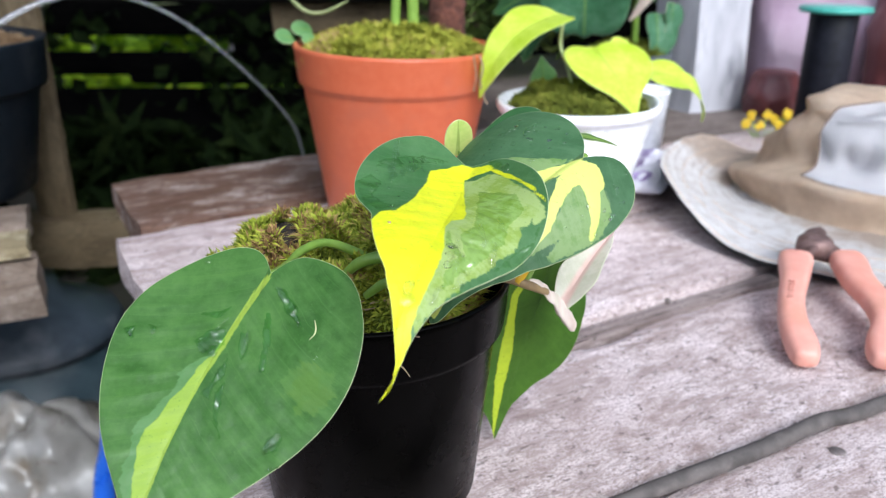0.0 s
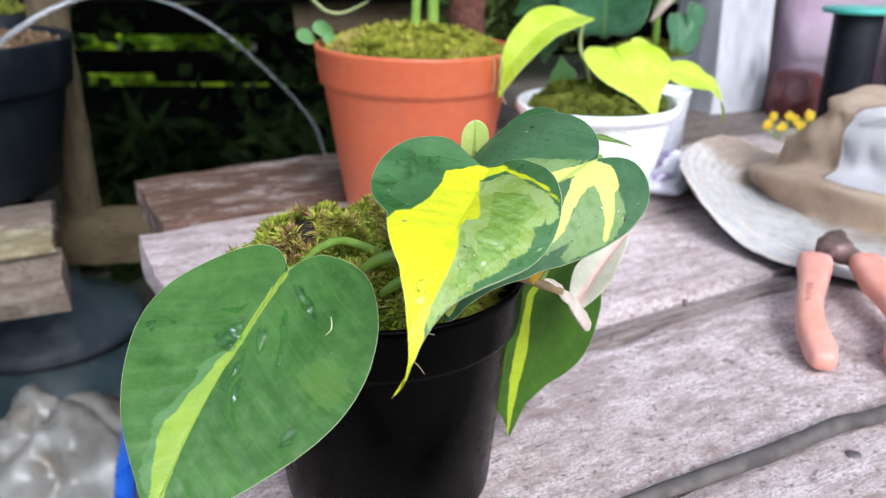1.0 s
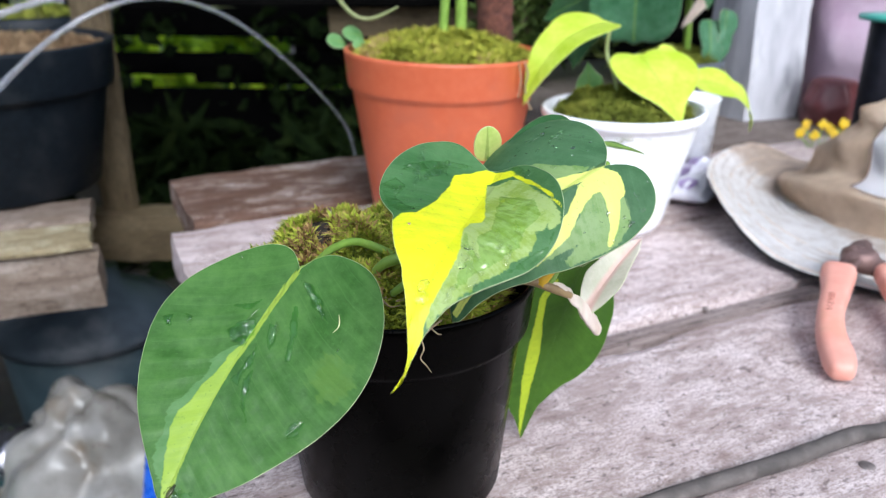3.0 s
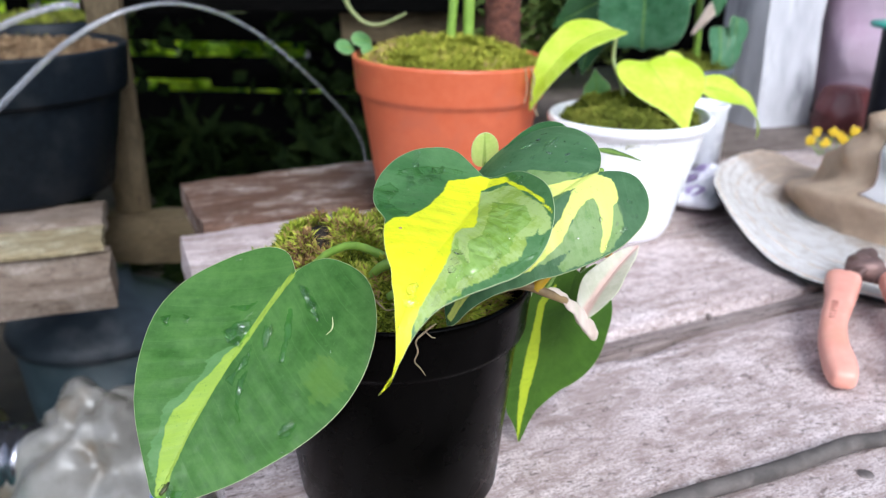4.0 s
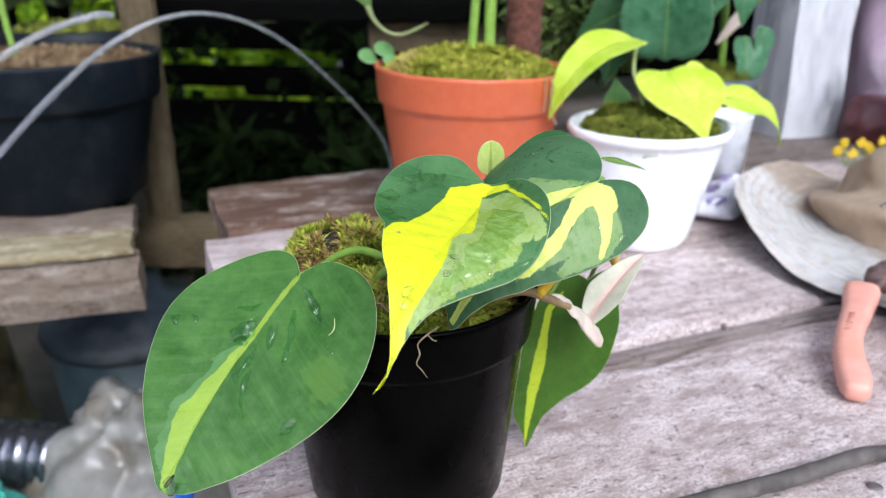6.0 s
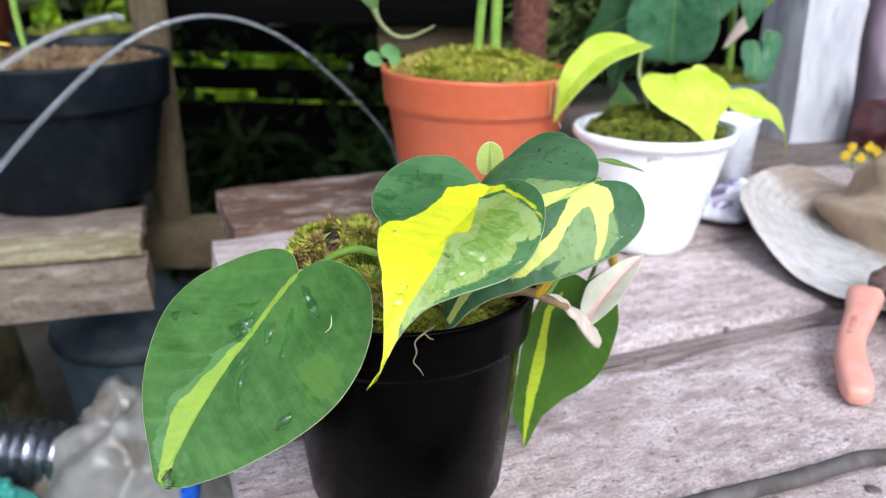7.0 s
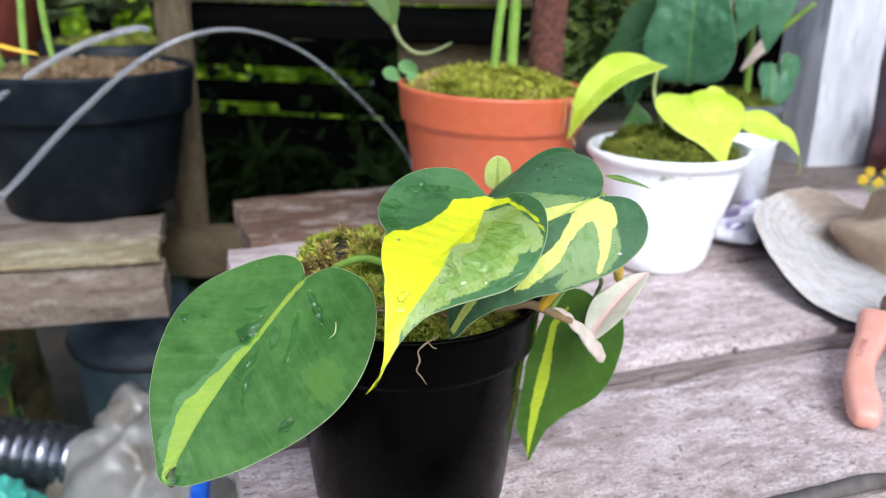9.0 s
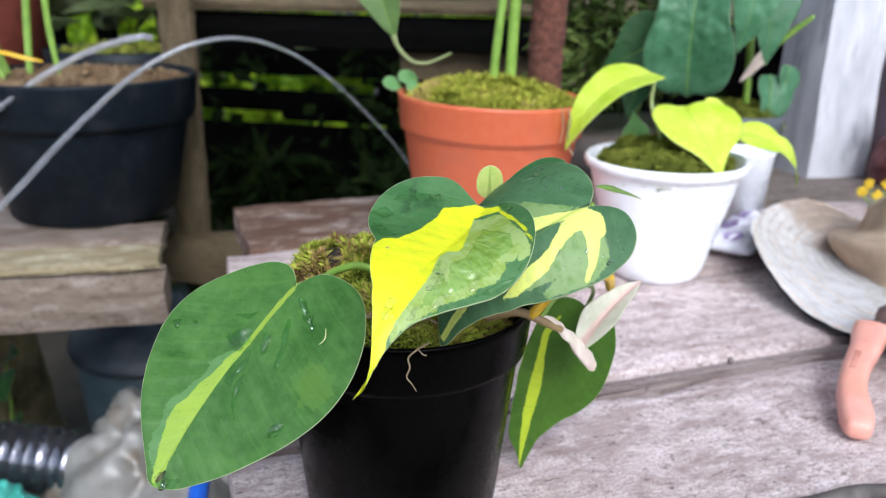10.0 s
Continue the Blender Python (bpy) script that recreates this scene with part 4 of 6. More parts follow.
MID = dict(quilt=0.09, at=(0.0089, 0.2601, 0.9252), along=(-0.288, -0.882, -0.373), up=(0.062, -0.406, 0.912),
    bend=dict(c=-9.692, u=0.173, v=0.155, u2=0.814, uv=-0.784, v2=0.924, u3=-1.123, av=0.280, uv2=-5.835), centre=36.4, lean=-3.7,
    sway=((55, 0.0), (66, 0.9), (74, 1.8), (82, 3.0), (88, 2.9), (91.2, 0.5)),
    left=((0, 54.8), (0.4, 48.6), (1.2, 45.6), (2.6, 42.2), (5.5, 37.8), (8.5, 34.5), (14, 30.4), (24, 26.4), (36, 24.0), (50, 22.5), (67, 22.7), (82, 24.8), (92, 27.0), (109, 32.0), (123, 36.1), (140, 40.8), (156, 45.9), (170, 51.2), (175, 50.0), (180, 48.2)),
    right=((0, 54.8), (0.4, 48.6), (1.2, 45.6), (2.6, 42.2), (5.5, 37.4), (9.5, 33.0), (14, 30.0), (19, 26.9), (28, 24.4), (40, 22.2), (56, 20.7), (74, 20.5), (84, 21.2), (90, 23.4), (98, 27.6), (106, 31.9), (122, 39.0), (138, 45.3), (152, 50.9), (164, 54.2), (173, 51.0), (180, 48.2)),
    yellow=((-0.2, -13.5), (-11.5, -5), (-12, 5.3), (-8.6, 6.5), (-7.5, 0.6), (-3.6, -1.8), (0.1, -0.9), (6.5, 0.6), (14, 2.8), (20.5, 4.8), (24.6, 4.8), (26.4, 1.3), (31, 0.7), (39, 2.7), (50, 4.8), (60, 4.4), (67, 3.9), (74, 3.6), (80, 5.5), (92, 6), (92, -3), (80, -1), (71, -4), (62, -9.5), (51, -16.2), (43, -19.6), (37, -18.5), (33.5, -14.8), (26, -13), (18, -12.4), (8, -12.6)),
    pale=((-3.6, -1.8), (-6.6, 7.3), (5.7, 19.6), (13.5, 27.7), (15, 29), (19.3, 30), (21.7, 27), (19.6, 25.8), (22.6, 25.5), (23.8, 22.7), (26.3, 24.3), (30.3, 23.8), (33, 23.8), (39, 20.2), (44, 19.1), (54.6, 12.8), (62.6, 9.4), (68, 7.2), (74, 5), (67, 2), (50, 3), (39, 1), (24, 0), (6, -2)),
    wet=(((10, -29), (-1.3, -21.6), (-9.3, -12.8), (-9.5, -8.6), (-3, -15.2), (6.6, -22.5), (12.8, -28.7)), ((24, -32), (17.4, -29), (19.7, -24.7), (28.3, -24), (31.8, -19), (29, -14), (37, -18.5), (35, -24.4)),
         ((32.7, 2), (42, 7.2), (45, 10), (46, 8.8), (43, 5.6), (39, 2.7)), ((45.4, 18.8), (34, 24), (28, 28), (22.3, 28.8), (29.4, 29.6), (36, 26)), ((-15, 4), (-12.2, 9), (-7, 10.4), (-10.3, 6.3)),
         ((66, 9), (60, 12), (52, 16), (58, 12.4)),
         ((4, 5), (9, 18), (17, 23), (24, 19), (32, 20), (42, 16), (52, 11), (60, 8), (49, 7), (44, 11), (36, 6), (28, 9), (18, 8))),
    band=((-10.5, 5.8), (-3, 13.6), (3.5, 20.1), (9, 25.1), (12.4, 28.4), (15, 29.5), (13.2, 28), (9.6, 24.7), (4.6, 19.8), (-1.6, 13.4), (-8, 6.4)))
RIGHT = dict(quilt=0.08, at=(0.0519, 0.2859, 0.9211), along=(-0.695, -0.262, -0.670), up=(-0.325, -0.717, 0.617),
    bend=dict(c=1.151, u=0.579, v=-0.157, u2=-0.774, uv=0.229, v2=-1.258), centre=33.7, lean=0.6,
    left=(50.5, 48.2, 39.0, 31.7, 27.0, 24.0, 21.6, 22.0, 24.1, 28.7, 35.5, 42.0, 44.4, 42.2, 33.5),
    right=(50.5, 48.6, 45.9, 42.0, 37.6, 35.8, 34.5, 38.3, 44.5, 50.5, 51.5, 49.2, 44.6, 39.5, 33.5),
    yellow=((0.9, 1.6), (4.9, 2.1), (12, 1.6), (20.6, 5.7), (23.7, 7.6), (28, 8.2), (37, 8.9), (45, 10.0), (50, 11), (45.5, 14.2), (34, 14.5), (29.6, 14.1), (22.8, 11.2), (16.7, 8.7), (12, 7.7), (9.5, 8.3), (9.7, 10.8), (12.7, 15.6), (17, 20.4), (21.4, 23.8), (22.4, 25.6), (19.8, 24.8), (14.8, 21.9), (11, 19.2), (5.9, 14.5), (3, 14), (0.8, 10.7), (-1.6, 6.3)),
    stripe=((-1, 0.9), (1.3, 0.6), (7.5, -1.1), (14, -4.2), (20, -7.2), (30, -7), (44, -3), (60, -1), (72, -2), (82, -2), (82, 1), (66, 2), (46, 1), (33, 0), (22.3, -1.6), (17, -0.3), (10.7, 1.4), (5.4, 2.7), (1.4, 2.3)),
    pale=((19, -18), (11.4, -9), (4, -1), (14, -3.5), (20, -6.5), (26, -14)),
    pale2=((12, 7.2), (9, 8), (3, 13.6), (4.9, 17.8), (7.8, 21.1), (12.4, 23.6), (18.5, 26), (26, 25), (37, 21.5), (36.5, 19.6), (29.5, 18.1), (40, 15.5), (50, 12), (45, 13), (34, 13.5), (24, 12)))
HANG = dict(at=(0.0543, 0.3563, 0.8490), along=(-0.272, -0.131, -0.953), up=(0.315, -0.948, 0.040),
    bend=dict(c=-2.403, u=0.007, v=0.092), centre=40.4, lean=1.2,
    left=(59.2, 42.3, 35.8, 30.8, 27.5, 26.3, 25.7, 25.9, 26.6, 28.7, 33.5, 38.5, 44.3, 46.7, 39.8),
    right=(59.2, 54.4, 49.1, 44.3, 35.1, 26.9, 22.4, 20.8, 20.4, 22.7, 27.4, 34.6, 42.3, 42.1, 39.8),
    yellow=((5.8, -7.7), (20.2, -15.0), (30.8, -13.8), (50.0, -12.0), (66.4, -9.8), (82.7, -6.1), (100.0, -1.0), (81.8, -2.9), (68.3, -4.3), (51.9, -5.2), (39.4, -7.9), (21.2, -11.5)))
blade("leaf", BIG, LEAF_BIG, plant, "broad wet dark green leaf with a lime midrib stripe", 200, 70)
blade("leaf", MID, LEAF_MID, plant, "wet leaf half bright yellow, half grey-green", 200, 70)
blade("leaf", RIGHT, LEAF_RIGHT, plant, "dark green leaf splashed with cream yellow", 180, 60)
blade("leaf", HANG, LEAF_HANG, plant, "olive green leaf hanging beside the pot", 140, 40)
part("dry_tip", tube([(-0.0880, 0.1885, 0.8412), (-0.0890, 0.1866, 0.8397), (-0.0898, 0.1850, 0.8386)], [0.0012, 0.0022, 0.0014], 10, 5, 0.35), WET_TIP, plant, "withered brown leaf tip")
heart("leaf", (0.0061, 0.3260, 0.9108), (0.0062, 0.3220, 0.9306), (0.3, -0.9, 0.1), LEAF_BUD, plant, 0.78, 0.12, -0.6, side=ROUND_SIDE,  label="small new leaf, cream and green")
heart("leaf", (0.044, 0.318, 0.926), (0.006, 0.312, 0.912), (-0.2, -0.6, 0.75), LEAF_IN_SHADE, plant, 0.8, 0.1, -0.5, label="underside of a young leaf, shade put into its dark colour")
heart("leaf", (0.0541, 0.3300, 0.9190), (0.0755, 0.3350, 0.9128), (0.1, -0.6, 0.8), LEAF_OLIVE, plant, 1.0, 0.15, -0.8, side=SLIM_SIDE, label="narrow dark leaf tip")
for pts, r, mat in (
        ([(-0.0571, 0.2425, 0.893), (-0.056, 0.262, 0.888), (-0.0535, 0.281, 0.886), (-0.045, 0.291, 0.885), (-0.030, 0.297, 0.876), (-0.015, 0.302, 0.864)], [0.0016, 0.0019, 0.0022, 0.0024, 0.0026, 0.003], STEM),
        ([(-0.040, 0.286, 0.872), (-0.032, 0.283, 0.880), (-0.020, 0.284, 0.882), (-0.008, 0.290, 0.874)], [0.002, 0.003, 0.0032, 0.003], STEM),
        ([(-0.030, 0.278, 0.868), (-0.022, 0.276, 0.8745), (-0.012, 0.278, 0.8765), (-0.002, 0.284, 0.872)], [0.002, 0.0026, 0.0028, 0.0026], STEM),
        ([(0.006, 0.272, 0.917), (0.004, 0.288, 0.905), (-0.004, 0.300, 0.884), (-0.010, 0.305, 0.862)], [0.0017, 0.002, 0.0023, 0.0028], STEM),
        ([(0.053, 0.288, 0.921), (0.050, 0.302, 0.912), (0.036, 0.312, 0.888), (0.018, 0.312, 0.862)], [0.0016, 0.002, 0.0022, 0.0026], STEM),
        ([(0.0061, 0.3260, 0.9148), (0.010, 0.326, 0.895), (0.004, 0.322, 0.862)], [0.0008, 0.0011, 0.0014], STEM),
        ([(0.010, 0.300, 0.862), (0.024, 0.300, 0.866), (0.036, 0.301, 0.862), (0.044, 0.305, 0.857)], [0.0022, 0.0021, 0.0020, 0.0016], STEM_BROWN),
        ([(0.034, 0.301, 0.863), (0.042, 0.312, 0.872), (0.054, 0.335, 0.868), (0.058, 0.362, 0.855), (0.0557, 0.371, 0.843)], [0.0018, 0.0017, 0.0016, 0.0016, 0.0014], STEM),
        ([(0.030, 0.300, 0.864), (0.044, 0.308, 0.880), (0.062, 0.330, 0.876), (0.066, 0.350, 0.862)], [0.0024, 0.0026, 0.0028, 0.0022], TAPE)):
    part("stem", tube(pts, [(0.75 if mat is STEM else 1.0) * q for q in r], 10, 8), mat, plant)
bm = tube([(0.032, 0.300, 0.864), (0.040, 0.303, 0.861), (0.047, 0.309, 0.853), (0.053, 0.318, 0.842), (0.0595, 0.327, 0.831), (0.0615, 0.331, 0.8265)], [0.0014, 0.0022, 0.0030, 0.0044, 0.0040, 0.0006], 24, 8, 0.42)
for v in bm.verts:
    v.co += Vector((noise.noise(v.co * 220), noise.noise(v.co * 220 + Vector((3, 0, 0))), noise.noise(v.co * 220 + Vector((0, 7, 0))))) * 0.0011
part("bract", bm, BRACT, plant, "papery pinkish white sheath")
heart("bract", (0.0515, 0.320, 0.8385), (0.0805, 0.350, 0.8675), (-0.5, -0.7, 0.4), LEAF_PETAL, plant, 1.15, 0.35, -0.6, side=PETAL_SIDE, label="pointed pale pink and green bract")
part("root", tube([(-0.009, 0.264, 0.864), (-0.0125, 0.258, 0.8635), (-0.0158, 0.2555, 0.8605), (-0.0150, 0.2545, 0.8565), (-0.0162, 0.2540, 0.8525), (-0.0140, 0.2540, 0.8495), (-0.0122, 0.2545, 0.8462)], [0.0004, 0.0005, 0.0004, 0.0004, 0.0003, 0.0003, 0.00015], 6, 6), ROOT, plant)
part("root", tube([(-0.0125, 0.258, 0.8635), (-0.0100, 0.2570, 0.8618), (-0.0085, 0.2558, 0.8622)], 0.0003, 6, 5), ROOT, plant)

rng = random.Random(12)
for k in range(16):
    a, r = radians(rng.uniform(-150, -15)), rng.uniform(0.040, 0.052)
    pts = []
    for _ in range(4):
        pts.append((POT[0] + 0.003 + r * math.cos(a), POT[1] + r * math.sin(a), 0.8655 + rng.uniform(-0.002, 0.0035)))
        a, r = a + rng.uniform(0.04, 0.14), min(0.055, max(0.036, r + rng.uniform(-0.005, 0.005)))
    part("root", tube(pts, [0.0004, 0.0005, 0.0004, 0.0002], 5, 5), ROOT, plant)

# ---- terracotta-coloured pot ----
OP = (-0.047, 0.728, 0.75)
orange = thing("potted_climber", OP, "tall climber on a rusty pole in an orange plastic pot", "potted plant")
bm = lathe(OP, ((0.0, 0.003), (0.056, 0.003), (0.061, 0.0), (0.063, 0.004), (0.0825, 0.118), (0.0835, 0.121), (0.0865, 0.123), (0.0872, 0.126), (0.0895, 0.150),
                (0.0905, 0.153), (0.0900, 0.1555), (0.0870, 0.1555), (0.0850, 0.150), (0.079, 0.12), (0.0, 0.118)), 96)
part("pot", bm, ORANGE_POT, orange, "orange plastic pot with a rim band")
moss_bed("moss", (OP[0], OP[1], 0.895), 0.0765, 0.019, 5200, 0.0080, MOSS_FAR, orange, 9, 0.05)
bm = tube([(0.0, 0.752, 0.88), (-0.002, 0.752, 0.96), (0.0, 0.753, 1.08), (0.0, 0.753, 1.25)], [0.017, 0.0165, 0.016, 0.016], 20, 14)
for v in bm.verts:
    v.co += Vector((0.0035 * noise.noise(v.co * 160), 0.0035 * noise.noise(v.co * 170 + Vector((5, 0, 0))), 0))
part("pole", bm, POLE, orange, "rust-brown coir pole")
for pts, r in (([(-0.048, 0.725, 0.90), (-0.046, 0.725, 0.95), (-0.041, 0.73, 1.03), (-0.03, 0.74, 1.2)], 0.0042), ([(-0.031, 0.728, 0.90), (-0.032, 0.728, 0.96), (-0.031, 0.73, 1.05), (-0.028, 0.74, 1.2)], 0.0052)):
    part("stem", tube(pts, r, 12, 8), STEM, orange)
heart("leaf", (-0.175, 0.725, 1.03), (-0.141, 0.718, 0.951), (0.2, -0.9, 0.2), LEAF_OLIVE, orange, 0.72, 0.25, -0.2, label="green leaf with a long curling tip")
part("leaf_tip", tube([(-0.143, 0.718, 0.955), (-0.138, 0.718, 0.944), (-0.126, 0.719, 0.933), (-0.112, 0.72, 0.931), (-0.097, 0.722, 0.937), (-0.088, 0.723, 0.942)], [0.0030, 0.0022, 0.0018, 0.0016, 0.0013, 0.0008], 8, 6), STEM_DULL, orange)
for x, y, z, s in ((-0.145, 0.722, 0.908, 0.022), (-0.131, 0.728, 0.914, 0.024), (-0.122, 0.716, 0.906, 0.018)):
    heart("leaf", (x + s * 0.4, y + 0.004, z), (x - s * 0.5, y - s * 0.3, z + 0.003), (-0.1, -0.7, 0.7), LEAF_PALE, orange, 1.0, 0.02, -1.2, side=ROUND_SIDE, rays=40, rings=8, label="small round green leaf")
part("root", tube([(0.026, 0.671, 0.906), (0.029, 0.667, 0.896), (0.0275, 0.667, 0.885), (0.030, 0.668, 0.874), (0.034, 0.668, 0.866)], 0.0008, 6, 6), ROOT, orange)
part("root", tube([(0.021, 0.668, 0.906), (0.0235, 0.664, 0.890), (0.022, 0.666, 0.876)], 0.0006, 6, 6), ROOT, orange)

orange.rotation_euler = (0, radians(1.6), 0)
orange.location.z -= 0.0015

# ---- white pot with lime leaves ----
WP = (0.119, 0.698, 0.75)
lime = thing("potted_lime_plant", WP, "lime yellow heart-leaf plant in a white ribbed pot", "potted plant")
prof = [(0.0, 0.003), (0.034, 0.003), (0.0375, 0.0), (0.040, 0.003)]
for k in range(9):
    z = 0.010 + 0.0098 * k
    r = 0.041 + 0.0265 * (z / 0.104)
    prof += [(r, z), (r + 0.0015, z + 0.005), (r + 0.0020, z + 0.008)]
prof += [(0.0675, 0.100), (0.0700, 0.1015), (0.0718, 0.1045), (0.0722, 0.1080), (0.0705, 0.1105), (0.0680, 0.1100), (0.0655, 0.106), (0.060, 0.085), (0.0, 0.083)]
part("pot", lathe(WP, prof, 96), WHITE_POT, lime, "white ribbed plastic pot with a rolled lip")
moss_bed("moss", (WP[0], WP[1], 0.849), 0.0590, 0.020, 4600, 0.0060, MOSS_DARK, lime, 13, 0.0)
heart("leaf", (0.104, 0.708, 0.931), (0.030, 0.666, 0.866), (-0.35, -0.45, 0.82), LEAF_LIME, lime, 0.62, 0.18, -0.75, label="arched lime leaf with a drip tip")
heart("leaf", (0.130, 0.712, 0.904), (0.1620, 0.654, 0.852), (0.25, -0.57, 0.79), LEAF_LIME, lime, 1.34, 0.12, -0.3, label="heart-shaped lime leaf")
heart("leaf", (0.178, 0.705, 0.882), (0.240, 0.728, 0.832), (0.25, -0.45, 0.85), LEAF_LIME, lime, 0.42, 0.15, -1.1, label="arched lime leaf")
heart("leaf", (0.150, 0.735, 0.905), (0.178, 0.725, 0.886), (0.1, -0.6, 0.8), LEAF_LIME, lime, 0.9, 0.1, -0.4, label="lime leaf behind")
heart("leaf", (0.095, 0.748, 0.862), (0.090, 0.742, 0.892), (0.0, -0.95, 0.2), LEAF_PALE, lime, 1.1, 0.1, -0.2, label="pale green young leaf")
for pts in ([(0.104, 0.708, 0.931), (0.103, 0.712, 0.905), (0.110, 0.706, 0.885), (0.118, 0.702, 0.855)], [(0.130, 0.713, 0.903), (0.129, 0.716, 0.897), (0.127, 0.712, 0.88), (0.124, 0.706, 0.855)],
            [(0.178, 0.705, 0.882), (0.166, 0.712, 0.888), (0.148, 0.712, 0.875), (0.136, 0.705, 0.855)]):
    part("stem", tube(pts, 0.0017, 8, 8), LEAF_LIME, lime)

# ---- dark pot plant behind ----
GP = (0.205, 0.905, 0.75)
FAR = 1.12
deep = thing("potted_green_plant", GP, "dark green broad-leaf climber in a slate grey pot", "potted plant")
part("pot", lathe(GP, ((0.0, 0.030), (0.038, 0.0268), (0.047, 0.095), (0.050, 0.097), (0.052, 0.122), (0.050, 0.123), (0.046, 0.11), (0.0, 0.108)), 64), GREY_POT, deep, "slate grey plastic pot")
moss_bed("moss", (GP[0], GP[1], 0.862), 0.045, 0.016, 900, 0.008, MOSS_DARK, deep, 21)
for base, tip, up, wide, label in (
        ((0.136, 0.772, 0.903), (0.142, 0.800, 1.06), (-0.25, -0.95, 0.20), 0.60, "large green leaf hanging in front"),
        ((0.190, 0.800, 1.07), (0.176, 0.770, 0.945), (0.30, -0.9, 0.25), 0.75, "broad green leaf"),
        ((0.20, 0.86, 1.05), (0.215, 0.83, 0.93), (0.3, -0.9, 0.2), 0.8, "green leaf"),
        ((0.125, 0.845, 0.955), (0.052, 0.835, 0.918), (0.0, -0.9, 0.35), 1.15, "shaded dark green leaf"),
        ((0.235, 0.90, 0.915), (0.236, 0.885, 0.845), (0.4, -0.85, 0.2), 0.52, "green leaf over the rim"),
        ((0.255, 0.91, 0.925), (0.246, 0.90, 0.86), (0.6, -0.8, 0.1), 0.45, "green leaf over the rim"),
        ((0.10, 0.86, 0.93), (0.085, 0.83, 0.87), (-0.2, -0.9, 0.3), 0.9, "dark leaf in shade")):
    # Leaves labelled dark take the green that has shade painted in.
    heart("leaf", base, tip, up, LEAF_IN_SHADE if "dark" in label else LEAF_DEEP, deep, wide, 0.22, -0.35, label=label, ripple=2.2 if "large" in label or "broad" in label else 0.7)
heart("bract", (0.226, 0.874, 0.945), (0.199, 0.868, 0.908), (0.1, -0.9, 0.3), BRACT, deep, 1.1, 0.4, -0.4, side=LANCE_SIDE, label="withered pinkish bract")
part("stem", tube([(0.222, 0.875, 0.940), (0.24, 0.87, 0.957), (0.262, 0.865, 0.978)], [0.004, 0.0034, 0.0024], 8, 6), STEM, deep)
part("stem", tube([(0.215, 0.90, 0.86), (0.21, 0.89, 0.93), (0.20, 0.87, 1.03)], 0.004, 8, 6), STEM, deep)

deep.location = Vector((0.02, -0.02, 1.0)) + FAR * (Vector(GP) - Vector((0.02, -0.02, 1.0)))
deep.scale = (FAR, FAR, FAR)

# ---- white cup, packet ----
cup_at = (0.227, 0.898, 0.75)
bm = lathe(cup_at, ((0.0, 0.002), (0.023, 0.0), (0.0285, 0.079), (0.030, 0.081), (0.0285, 0.0825), (0.027, 0.079), (0.023, 0.008), (0.0, 0.006)), 48)
solo("plastic_cup", bm, WHITE_POT, cup_at, "plain white plastic cup beside the white pot", "cup")


PACK_AT, PACK_A, PACK_B = Vector((0.220, 0.806, 0.75)), Vector((0.026, -0.015, 0)), Vector((0.036, 0.062, 0))


def packet():
    bm = bmesh.new()
    nx, ny = 24, 18
    rows = {}
    for side in (1, -1):
        for i in range(nx + 1):
            for j in range(ny + 1):
                a, b = 2 * i / nx - 1, 2 * j / ny - 1
                puff = max(0.0, (1 - a * a) * (1 - b * b)) ** 0.45
                z = 0.0125 + side * 0.012 * puff + (0.009 * noise.noise((a * 4, b * 4, side)) * puff if side > 0 else 0)
                p = PACK_AT + PACK_A * a + PACK_B * b + Vector((0, 0, z))
                rows[side, i, j] = bm.verts.new(p)
    for side in (1, -1):
        for i in range(nx):
            for j in range(ny):
                q = [rows[side, i, j], rows[side, i + 1, j], rows[side, i + 1, j + 1], rows[side, i, j + 1]]
                bm.faces.new(q if side > 0 else q[::-1])
    bmesh.ops.remove_doubles(bm, verts=bm.verts, dist=0.0004)
    return bm


pk = thing("seed_packet", (0.220, 0.806, 0.75), "crumpled white and violet printed plastic packet", "packet")
part("film", packet(), PACKET, pk)
bm = bmesh.new()
for a, b, w, h in ((-0.50, -0.30, 0.50, 0.28), (-0.55, 0.35, 0.40, 0.30), (0.15, -0.72, 0.45, 0.14), (0.30, 0.10, 0.30, 0.16)):
    ring = []
    for k in range(14):
        th = 2 * math.pi * k / 14
        aa, bb = a + w * 0.7 * math.cos(th), b + h * math.sin(th)
        aa = max(-0.93, min(0.93, aa))
        bb = max(-0.93, min(0.93, bb))
        puff = max(0.0, (1 - aa * aa) * (1 - bb * bb)) ** 0.45
        ring.append(bm.verts.new(PACK_AT + PACK_A * aa + PACK_B * bb + Vector((0, 0, 0.0140 + 0.012 * puff + 0.009 * noise.noise((aa * 4, bb * 4, 1)) * puff))))
    bm.faces.new(ring)
part("print", bm, PACKET_PRINT, pk, "violet printed shape")

# ---- sun hat ----
HC = Vector((0.397, 0.72, 0.75))
hat = thing("sun_hat", tuple(HC), "worn tan cotton sun hat with a bleached floppy brim", "hat")


